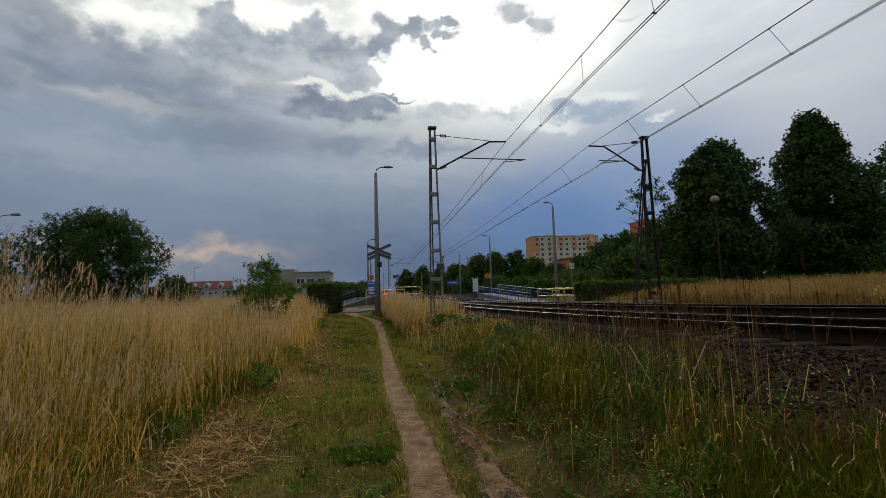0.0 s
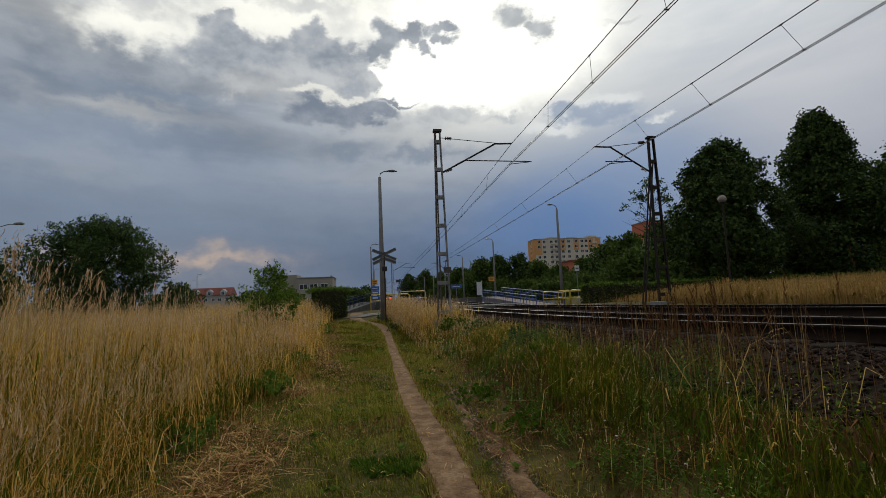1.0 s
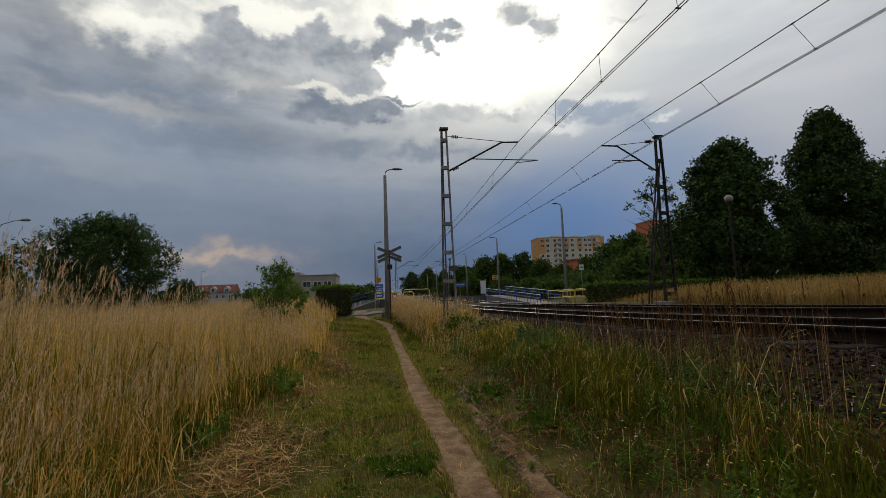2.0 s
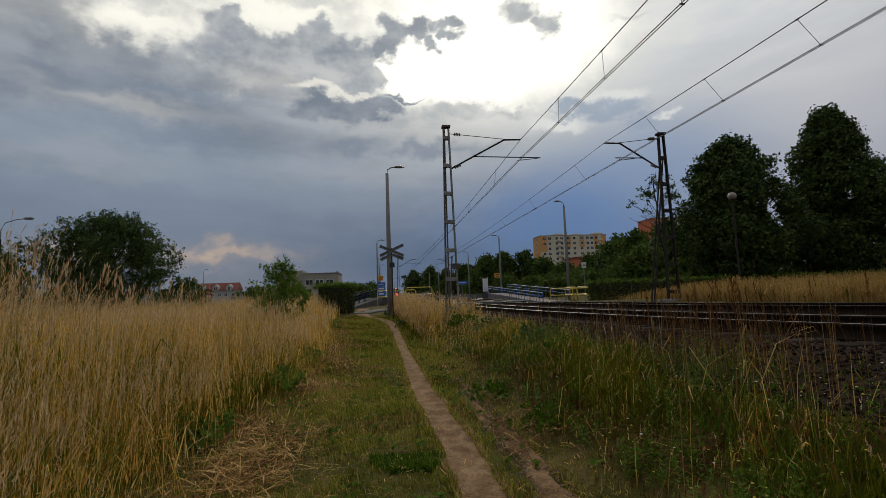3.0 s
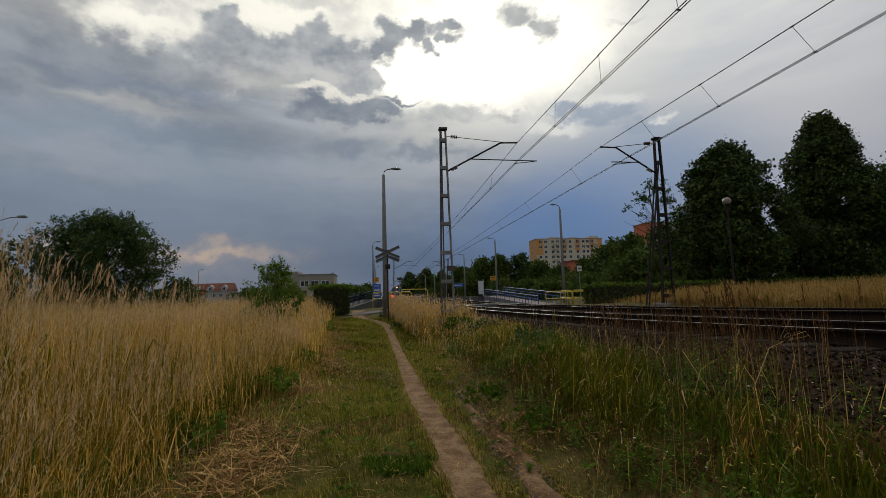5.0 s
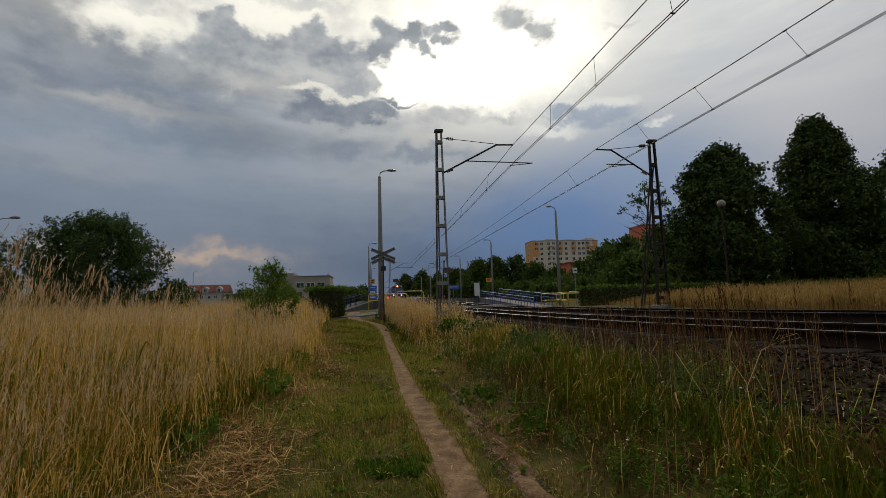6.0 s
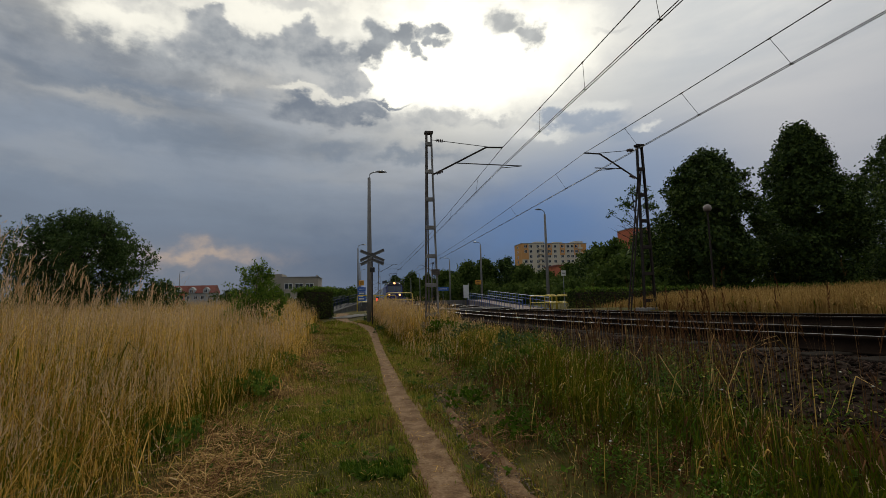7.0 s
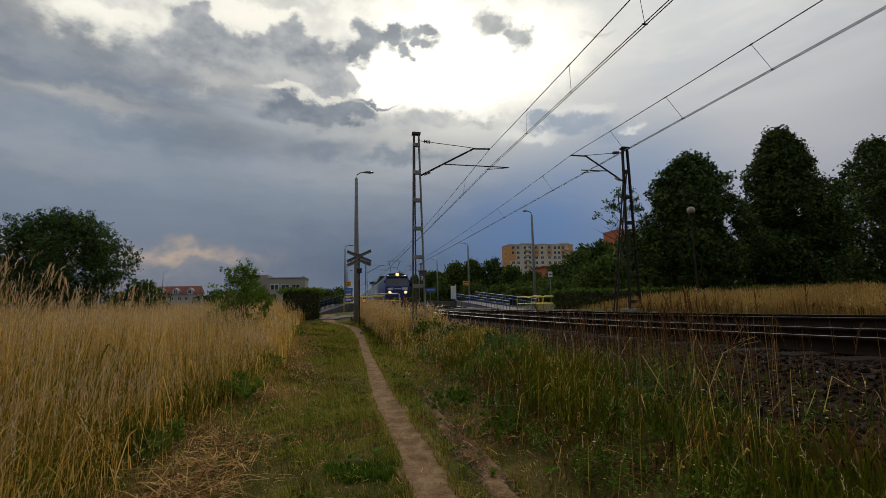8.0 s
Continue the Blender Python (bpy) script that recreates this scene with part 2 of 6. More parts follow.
M = {
    "ground": material("ground", [(0.03, 0.034, 0.007), (0.075, 0.066, 0.017), (0.155, 0.108, 0.044)], 2.6, 0.95, bump=0.8, bump_scale=30),
    "earth": material("trodden earth", [(0.085, 0.049, 0.026), (0.215, 0.132, 0.074), (0.37, 0.25, 0.15)], 5.5, 0.95, bump=1.0, bump_scale=34),
    "stone": material("stones", [(0.08, 0.06, 0.045), (0.30, 0.24, 0.20)], 9.0, 0.9, island=0.6),
    "ballast": material("ballast bed", [(0.010, 0.006, 0.004), (0.024, 0.015, 0.010), (0.055, 0.036, 0.026)], 9.0, 0.95, bump=1.0, bump_scale=28),
    "ballast_stone": material("ballast stones", [(0.006, 0.004, 0.003), (0.02, 0.012, 0.009), (0.085, 0.054, 0.040)], 5.0, 0.95, island=0.8),
    "rail": material("rusty rail", [(0.012, 0.008, 0.006), (0.03, 0.019, 0.013)], 7.0, 0.9),
    "railhead": material("worn rail head", [(0.28, 0.265, 0.25), (0.46, 0.44, 0.42)], 6.0, 0.35, metal=1.0),
    "sleeper": material("sleeper", [(0.016, 0.012, 0.009), (0.045, 0.036, 0.029)], 5.0, 0.95, bump=0.4, piece=0.4),
    "mast": material("rusty painted steel", [(0.035, 0.028, 0.025), (0.09, 0.075, 0.065), (0.17, 0.14, 0.12)], 3.0, 0.7, metal=0.2, bump=0.2),
    "mast_pale": material("pale grey steel", [(0.10, 0.095, 0.09), (0.20, 0.19, 0.18), (0.34, 0.32, 0.30)], 3.0, 0.65, bump=0.2),
    "mast_dark": material("dark rusty steel", [(0.014, 0.011, 0.010), (0.04, 0.028, 0.022)], 3.0, 0.75, bump=0.2),
    "cable": material("wire", [(0.05, 0.05, 0.05), (0.09, 0.085, 0.08)], 3.0, 0.6, metal=0.3),
    "insulator": material("brown glazed insulator", [(0.05, 0.028, 0.02), (0.09, 0.05, 0.035)], 8.0, 0.3),
    "concrete": material("concrete", [(0.20, 0.19, 0.175), (0.34, 0.325, 0.30)], 3.0, 0.9, bump=0.3),
    "pole": material("spun concrete pole", [(0.17, 0.165, 0.16), (0.27, 0.26, 0.25)], 2.0, 0.85, bump=0.15),
    "lamp": material("grey lamp housing", [(0.16, 0.17, 0.18), (0.24, 0.25, 0.26)], 6.0, 0.5),
    "straw": material("dry grass", [(0.25, 0.128, 0.016), (0.60, 0.35, 0.068), (0.94, 0.64, 0.20)], 0.8, 0.9, island=0.8, translucent=0.4),
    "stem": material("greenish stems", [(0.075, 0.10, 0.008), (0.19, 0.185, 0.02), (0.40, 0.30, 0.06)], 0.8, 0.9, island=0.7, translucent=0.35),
    "meadow": material("bleached far grass", [(0.20, 0.115, 0.036), (0.40, 0.25, 0.08), (0.60, 0.41, 0.16)], 0.5, 0.9, island=0.5, translucent=0.2),
    "head": material("seed heads", [(0.36, 0.225, 0.10), (0.54, 0.37, 0.20), (0.74, 0.56, 0.35)], 0.8, 0.9, island=0.65, translucent=0.4),
    "green": material("green blades", [(0.034, 0.060, 0.002), (0.085, 0.108, 0.004), (0.17, 0.155, 0.010)], 0.7, 0.85, island=0.65, translucent=0.3),
    "weed": material("lush weeds", [(0.028, 0.062, 0.005), (0.062, 0.118, 0.009), (0.125, 0.19, 0.018)], 0.9, 0.85, island=0.55, translucent=0.25),
    "lawn": material("short grass", [(0.085, 0.125, 0.010), (0.23, 0.24, 0.03), (0.52, 0.41, 0.10)], 0.9, 0.9, island=0.65, translucent=0.3),
    "hay": material("mown hay", [(0.12, 0.058, 0.020), (0.30, 0.17, 0.058), (0.62, 0.41, 0.16)], 2.0, 0.9, island=0.75),
    "dock": material("brown dry stalks", [(0.075, 0.032, 0.012), (0.21, 0.10, 0.04)], 2.0, 0.9, island=0.5),
    "leaf": material("tree leaves", [(0.010, 0.024, 0.005), (0.036, 0.066, 0.012), (0.11, 0.155, 0.028)], 0.45, 0.8, island=0.7, translucent=0.10),
    "leaf_bush": material("bush leaves", [(0.022, 0.046, 0.012), (0.052, 0.09, 0.022), (0.11, 0.16, 0.042)], 0.6, 0.8, island=0.6, translucent=0.25),
    "leaf_mid": material("station tree leaves", [(0.026, 0.048, 0.012), (0.065, 0.10, 0.022), (0.14, 0.18, 0.04)], 0.25, 0.85, island=0.5, translucent=0.25),
    "leaf_light": material("young leaves and lit hedge tops", [(0.04, 0.08, 0.012), (0.10, 0.17, 0.028), (0.21, 0.27, 0.035)], 1.2, 0.85, island=0.6, translucent=0.35),
    "leaf_hedge": material("hedge leaves", [(0.018, 0.034, 0.006), (0.048, 0.072, 0.013), (0.16, 0.185, 0.035)], 1.0, 0.8, island=0.65, translucent=0.15),
    "flower_white": material("white umbels", [(0.5, 0.48, 0.40), (0.7, 0.68, 0.6)], 3.0, 0.8),
    "flower_yellow": material("yellow florets", [(0.45, 0.36, 0.05), (0.62, 0.50, 0.10)], 3.0, 0.8),
    "bark": material("bark", [(0.025, 0.02, 0.015), (0.07, 0.055, 0.04)], 3.0, 0.95, bump=0.6, stretch=(1, 1, 0.25)),
}


# ---- helpers ----
def part(name, bm, mat, parent=None, label="", smooth_faces=False):
    """Links a bmesh as one mesh object, under a thing or a part."""
    me = bpy.data.meshes.new(name)
    bm.to_mesh(me)
    bm.free()
    me.materials.append(mat)
    if smooth_faces:
        me.shade_smooth()
    ob = new(name, me)
    if parent:
        ob.parent = parent
    if label:
        ob["label"] = label
    return ob


def thing(name, x, y, z, label, category, group="", turn=0.0):
    ob = new(name)
    ob.empty_display_size = 0.2
    ob.matrix_basis = pose(x, y, z, 0, 0, turn)
    return tagged(ob, label, category, group)


def box(bm, x0, x1, y0, y1, z0, z1, bevel=0.0):
    vs = bmesh.ops.create_cube(bm, size=1.0, matrix=Matrix.LocRotScale(((x0 + x1) / 2, (y0 + y1) / 2, (z0 + z1) / 2), None, (x1 - x0, y1 - y0, z1 - z0)))["verts"]
    if bevel:
        edges = list({e for v in vs for e in v.link_edges})
        bmesh.ops.bevel(bm, geom=edges, offset=bevel, segments=2, affect="EDGES", profile=0.5)
    return bm


def tube(bm, points, radii, n=8, cap=True):
    """A round bar through points; radii: one, or one for each point."""
    pts = [Vector(p) for p in points]
    if isinstance(radii, (int, float)):
        radii = [radii] * len(pts)
    rings = []
    for i, p in enumerate(pts):
        d = (pts[min(i + 1, len(pts) - 1)] - pts[max(i - 1, 0)]).normalized()
        a = d.cross(Vector((0, 0, 1)) if abs(d.z) < 0.9 else Vector((1, 0, 0))).normalized()
        b = d.cross(a)
        rings.append([bm.verts.new(p + radii[i] * (math.cos(2 * math.pi * k / n) * a + math.sin(2 * math.pi * k / n) * b)) for k in range(n)])
    for r, s in zip(rings, rings[1:]):
        for k in range(n):
            bm.faces.new((r[k], r[(k + 1) % n], s[(k + 1) % n], s[k]))
    if cap:
        bm.faces.new(rings[0][::-1])
        bm.faces.new(rings[-1])
    return bm


def bar(bm, p, q, w, h, up=(0, 0, 1)):
    """A square bar from p to q, w wide and h high."""
    p, q = Vector(p), Vector(q)
    d = (q - p).normalized()
    a = d.cross(Vector(up))
    if a.length < 1e-3:
        a = d.cross(Vector((1, 0, 0)))
    a.normalize()
    b = a.cross(d)
    c = [(-w / 2, -h / 2), (w / 2, -h / 2), (w / 2, h / 2), (-w / 2, h / 2)]
    r = [bm.verts.new(p + a * u + b * v) for u, v in c]
    s = [bm.verts.new(q + a * u + b * v) for u, v in c]
    for k in range(4):
        bm.faces.new((r[k], r[(k + 1) % 4], s[(k + 1) % 4], s[k]))
    bm.faces.new(r[::-1])
    bm.faces.new(s)
    return bm


def raw(name, verts, faces, mats, index=None, parent=None, smooth_faces=False):
    """A mesh of triangles (or quads) from arrays, quickly."""
    me = bpy.data.meshes.new(name)
    verts, faces = np.asarray(verts, np.float32), np.asarray(faces, np.int32)
    k = faces.shape[1]
    me.vertices.add(len(verts))
    me.vertices.foreach_set("co", verts.ravel())
    me.loops.add(faces.size)
    me.loops.foreach_set("vertex_index", faces.ravel())
    me.polygons.add(len(faces))
    me.polygons.foreach_set("loop_start", np.arange(0, faces.size, k, dtype=np.int32))
    for m in mats:
        me.materials.append(m)
    if index is not None:
        me.polygons.foreach_set("material_index", np.asarray(index, np.int32))
    me.update(calc_edges=True)
    if smooth_faces:
        me.shade_smooth()
    ob = new(name, me)
    if parent:
        ob.parent = parent
    return ob

# ---- ground ----
def step(a, b, v):
    t = np.clip((v - a) / (b - a), 0, 1)
    return t * t * (3 - 2 * t)


def rail_z(y):
    """Height of the rail heads: the line comes up slightly to where the camera stands."""
    return 0.835 + 0.245 * np.exp(-(np.maximum(y, 2.0) - 4.0) / 10.0) + 0.26 * step(28, 62, y)


def far_lift(y):
    """By how much the far track lies higher than the near one."""
    return 0.05 * step(34, 20, y)


def ground_z(x, y):
    """Height of the ground: a level strip, a rise to the crossing, the track bed and the land beyond it."""
    x, y = np.asarray(x, float), np.asarray(y, float)
    base = 0.62 * step(15, 42, y)
    base = base + 0.02 * np.sin(x * 1.7 + 0.6 * y) * step(2.5, 1.5, np.abs(x)) + 0.05 * np.sin(x * 0.45 + 1.0) * np.sin(y * 0.31)
    bank = rail_z(y) - 0.42
    left = base + (np.maximum(bank, base) - base) * step(1.2, 3.3, x)
    bed = rail_z(y) - 0.19 + far_lift(y) * step(7.4, 8.1, x)
    z = left + (bed - left) * step(3.3, 4.15, x)
    far = 0.72 + 0.23 * step(34, 22, y) + 0.30 * step(14, 24, x)
    z = z + (far - z) * step(11.0, 11.9, x)
    return z


def make_ground():
    def axis(lo, hi, near_lo, near_hi, d):
        near = np.arange(near_lo, near_hi, d)
        out = [near_lo - d * 1.18 ** k for k in range(1, 60)]
        up = [near_hi + d * 1.18 ** k for k in range(1, 60)]
        a = np.array(sorted([v for v in out if v > lo] + list(near) + [v for v in up if v < hi]))
        return np.r_[lo, a, hi]
    xs, ys = axis(-2500, 2500, -8, 14, 0.2), axis(-400, 4000, -3, 48, 0.3)
    X, Y = np.meshgrid(xs, ys)
    Z = ground_z(X, Y)
    v = np.stack([X, Y, Z], -1).reshape(-1, 3)
    n = len(xs)
    i = np.arange(len(ys) - 1)[:, None] * n + np.arange(n - 1)[None]
    f = np.stack([i, i + 1, i + n + 1, i + n], -1).reshape(-1, 4)
    xc = X[:-1, :-1].reshape(-1) + 0.1
    yc = Y[:-1, :-1].reshape(-1)
    index = ((xc > 3.0) & (xc < 11.6) & (yc < 900)).astype(int)
    ob = raw("ground", v, f, [M["ground"], M["ballast"]], index, smooth_faces=True)
    tagged(ob, "grassy ground rising to a gravel track bed", "ground", kind="structure")


def path_x(y):
    return np.interp(y, [-3, 3.7, 4.8, 5.8, 7.4, 10.4, 17.0, 21.3, 23.6, 25.2, 26.8, 28.5, 30.5, 33, 36, 44], [0.75, 0.72, 0.73, 0.685, 0.62, 0.59, 0.575, 0.49, 0.36, 0.14, -0.22, -0.7, -1.15, -1.4, -1.5, -1.6])


def strip(name, centre, half, mat, y0, y1, label, lift=0.012, patchy=False):
    """A worn strip of ground with ragged edges, draped over the sheet."""
    ys = np.arange(y0, y1, 0.08)
    rnd = np.random.RandomState(len(name))
    wob = np.convolve(rnd.randn(len(ys) + 8, ), np.ones(9) / 9, "valid") * 0.055
    wob2 = np.convolve(rnd.randn(len(ys) + 8, ), np.ones(9) / 9, "valid") * 0.055
    c, h = centre(ys), half(ys)
    cols = np.linspace(-1, 1, 5)
    v = []
    for k, s in enumerate(cols):
        x = c + s * h + (wob * -s * (s < 0) + wob2 * s * (s > 0))
        z = ground_z(x, ys) + lift - 0.03 * (1 - s * s) + (-0.03 if abs(s) == 1 else 0.0)
        if patchy:
            z = z - 0.012 + 0.03 * np.sin(ys * 5.1 + 1.0) * np.sin(ys * 2.3 + 3.0 * s) - 0.02 * abs(s)
        v.append(np.stack([x, ys, z + 0.012], -1))
    v = np.stack(v, 1).reshape(-1, 3)
    i = np.arange(len(ys) - 1)[:, None] * 5 + np.arange(4)[None]
    f = np.stack([i, i + 1, i + 6, i + 5], -1).reshape(-1, 4)
    return tagged(raw(name, v, f, [mat], smooth_faces=True), label, "path", kind="structure")


make_ground()
strip("footpath", path_x, lambda y: np.interp(y, [0, 3.7, 4.1, 4.8, 6, 8, 12, 17, 22, 25.5, 30, 40], [0.215, 0.21, 0.19, 0.24, 0.215, 0.205, 0.195, 0.20, 0.24, 0.34, 0.36, 0.5]), M["earth"], -2.5, 40, "narrow trodden footpath of bare pinkish earth", 0.04)
strip("wheel_track", lambda y: 1.25 + 0.04 * np.sin(y * 1.9), lambda y: np.interp(y, [0, 4, 6.4, 8], [0.15, 0.13, 0.09, 0.02]), M["earth"], 1.5, 8.0, "stony worn strip beside the footpath", 0.05, True)


# ---- railway ----
def make_rail(x, lift):
    ys = np.r_[np.arange(-30, 60, 1.0), np.arange(60, 900, 20.0)]
    prof = [(-0.07, -0.172), (0.07, -0.172), (0.06, -0.155), (0.012, -0.135), (0.012, -0.045), (0.036, -0.035), (0.036, -0.006), (0.028, 0.0), (-0.028, 0.0), (-0.036, -0.006), (-0.036, -0.035), (-0.012, -0.045), (-0.012, -0.135), (-0.06, -0.155)]
    n = len(prof)
    v = np.array([[(x + a, y, rail_z(y) + lift * far_lift(y) + b) for a, b in prof] for y in ys]).reshape(-1, 3)
    i = np.arange(len(ys) - 1)[:, None] * n
    k = np.arange(n)[None]
    f = np.stack([i + k, i + (k + 1) % n, i + n + (k + 1) % n, i + n + k], -1).reshape(-1, 4)
    index = np.tile([1 if j == 7 else 0 for j in range(n)], len(ys) - 1)
    return raw("rail", v, f, [M["rail"], M["railhead"]], index)


TRACKS = (5.70, 9.62)
for tx in TRACKS:
    track = tagged(new("railway_track"), "standard-gauge railway track with polished rusty rails", "railway track", "tracks", "structure")
    for s in (-1, 1):
        make_rail(tx + s * 0.7535, tx > 8).parent = track
    sleeper_bm = box(bmesh.new(), -1.3, 1.3, -0.125, 0.125, -0.2, 0.0, 0.02)
    first = part("sleeper", sleeper_bm, M["sleeper"], track, "weathered grey sleeper")
    for k in range(-6, 110):
        y = k * 0.6
        ob = first if k == -6 else new("sleeper", first.data)
        ob.parent = track
        ob.matrix_basis = pose(tx + random.uniform(-0.02, 0.02), y, float(rail_z(y) + (tx > 8) * far_lift(y)) - 0.165, 0, 0, random.uniform(-1, 1))


def scatter_stones(name, n, xr, yr, size, mat, label, category, seed, lift=0.0, keep=None):
    """Loose broken stones: squashed, turned octahedra."""
    r = np.random.RandomState(seed)
    x, y = r.uniform(*xr, n), yr[0] + (yr[1] - yr[0]) * r.rand(n) ** 1.6
    if keep is not None:
        k = keep(x, y, r)
        x, y = x[k], y[k]
        n = len(x)
    z = ground_z(x, y) + lift
    o = np.array([(1, 0, 0), (0, 1, 0), (-1, 0, 0), (0, -1, 0), (0.1, 0.1, 1), (0, 0, -1)])
    s = size * r.uniform(0.5, 1.3, (n, 1, 3)) * (1 + 0.03 * y[:, None, None])
    a = r.uniform(0, 6.28, n)
    p = o[None] * s
    px = p[..., 0] * np.cos(a)[:, None] - p[..., 1] * np.sin(a)[:, None]
    py = p[..., 0] * np.sin(a)[:, None] + p[..., 1] * np.cos(a)[:, None]
    t = r.uniform(-0.6, 0.6, (n, 1))
    v = np.stack([px + x[:, None], py + y[:, None], p[..., 2] * 0.7 + px * t + z[:, None]], -1).reshape(-1, 3)
    tri = np.array([(0, 1, 4), (1, 2, 4), (2, 3, 4), (3, 0, 4), (1, 0, 5), (2, 1, 5), (3, 2, 5), (0, 3, 5)])
    f = (np.arange(n)[:, None, None] * 6 + tri[None]).reshape(-1, 3)
    return tagged(raw(name, v, f, [mat]), label, category, kind="stuff")


scatter_stones("ballast_stones", 86000, (2.85, 11.5), (-2, 34), 0.027, M["ballast_stone"], "dark brown broken ballast stones on the track bed", "ballast", 5)
scatter_stones("path_stones", 1700, (1.08, 1.42), (2.0, 8.5), 0.011, M["stone"], "pale small stones along the worn strip", "stones", 6, 0.015)
scatter_stones("path_pebbles", 1600, (0.2, 0.95), (2.0, 16), 0.007, M["stone"], "small pebbles trodden into the footpath", "stones", 8, 0.012, keep=lambda x, y, r: np.abs(x - path_x(y)) < 0.2)


# ---- overhead line ----
def mast(x, y, side, base_w, top_w, height, messenger, contact, label, strut=False, mat="mast"):
    """A two-legged steel mast with battens, and its bracket over the track on the given side."""
    z0 = float(rail_z(y)) - 0.25 if side > 0 else float(ground_z(x, y)) + 0.02
    m = thing("catenary_mast", x, y, z0, label, "mast", "catenary masts")
    H = height - z0
    for s in (-1, 1):
        bm = bmesh.new()
        for d in (-0.055, 0.055):
            bar(bm, (s * base_w / 2, d, 0), (s * top_w / 2, d, H), 0.02, 0.06, (1, 0, 0))
        bar(bm, (s * (base_w / 2 + 0.02), 0, 0), (s * (top_w / 2 + 0.02), 0, H), 0.11, 0.012, (1, 0, 0))
        # on the near row the +x leg and the battens are paler
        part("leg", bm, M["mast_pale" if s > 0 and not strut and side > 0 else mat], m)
    if not strut:
        part("inner_leg", bar(bmesh.new(), (-base_w / 2 + 0.13, 0.0, 0), (-top_w / 2 + 0.03, 0.0, H), 0.06, 0.05, (1, 0, 0)), M[mat], m)
    zz, k = 0.35, 0
    while zz < H - 0.1:
        w = base_w + (top_w - base_w) * zz / H
        for d in (-0.075, 0.075):
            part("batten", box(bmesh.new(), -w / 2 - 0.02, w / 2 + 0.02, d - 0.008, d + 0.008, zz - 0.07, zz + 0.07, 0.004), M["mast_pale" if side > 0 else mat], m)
        zz += 1.13
    part("cap", box(bmesh.new(), -top_w / 2 - 0.07, top_w / 2 + 0.07, -0.13, 0.13, H, H + 0.09, 0.012), M[mat], m)
    part("footing", box(bmesh.new(), -base_w / 2 - 0.25, base_w / 2 + 0.25, -0.35, 0.35, -0.8, 0.06, 0.03), M["concrete"], m)
    if strut:
        for d in (-0.1, 0.1):
            part("strut", bar(bmesh.new(), (-0.95, d, -0.1), (-0.05, d, H - 1.05), 0.055, 0.045), M["mast_dark"], m)
    # bracket
    mz, cz = messenger[2] - z0, contact[2] - z0
    mx, cx = messenger[0] - x, contact[0] - x
    low = cz - 0.35
    e = side * top_w * 0.6
    part("stay_rod", tube(bmesh.new(), [(e, 0, mz + 0.22), (mx - side * 0.55, 0, mz)], 0.014), M["cable"], m)
    bm = tube(bmesh.new(), [(e, 0, low), (mx - side * 0.7, 0, mz - 0.02), (mx, 0, mz)], 0.036)
    part("bracket_tube", bm, M["mast_dark"], m)
    for p, q in (((e, 0, low), (mx, 0, mz)), ((e, 0, mz + 0.22), (mx, 0, mz))):
        d = (Vector(q) - Vector(p)).normalized()
        bm = bmesh.new()
        for k in range(4):
            c = Vector(p) + d * (0.22 + 0.07 * k)
            tube(bm, [c - d * 0.02, c + d * 0.02], [0.075, 0.055], 10)
        part("insulator", bm, M["insulator"], m, "brown ribbed insulator")
    t0 = Vector((e, 0, low)).lerp(Vector((mx - side * 0.7, 0, mz)), 0.42)
    end = cx + side * (0.95 if side > 0 else 0.1)
    part("registration_tube", tube(bmesh.new(), [t0, (end, 0, cz + 0.12)], 0.022), M["mast_dark"], m)
    part("steady_arm", tube(bmesh.new(), [(end - side * 0.1, 0, cz + 0.1), (cx, 0.05, cz + 0.02)] if side > 0 else [(end - side * 0.9, 0, cz + 0.1), (cx, 0.05, cz + 0.02)], 0.016), M["cable"], m)
    return m


SPAN, FIRST = 61.5, 18.2
SIDES = ((2.70, 1, 5.77, 5.62), (11.95, -1, 9.38, 9.92))   # mast, side, messenger, contact
for row, (mx, side, wx, cx) in enumerate(SIDES):
    for k in range(0, 5):
        y = FIRST + SPAN * k
        top = 8.2 if row == 0 else 7.98
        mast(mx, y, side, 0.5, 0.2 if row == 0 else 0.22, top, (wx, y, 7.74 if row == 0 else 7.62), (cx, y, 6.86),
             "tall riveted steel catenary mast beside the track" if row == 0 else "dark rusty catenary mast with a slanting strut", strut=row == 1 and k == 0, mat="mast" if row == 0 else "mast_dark")


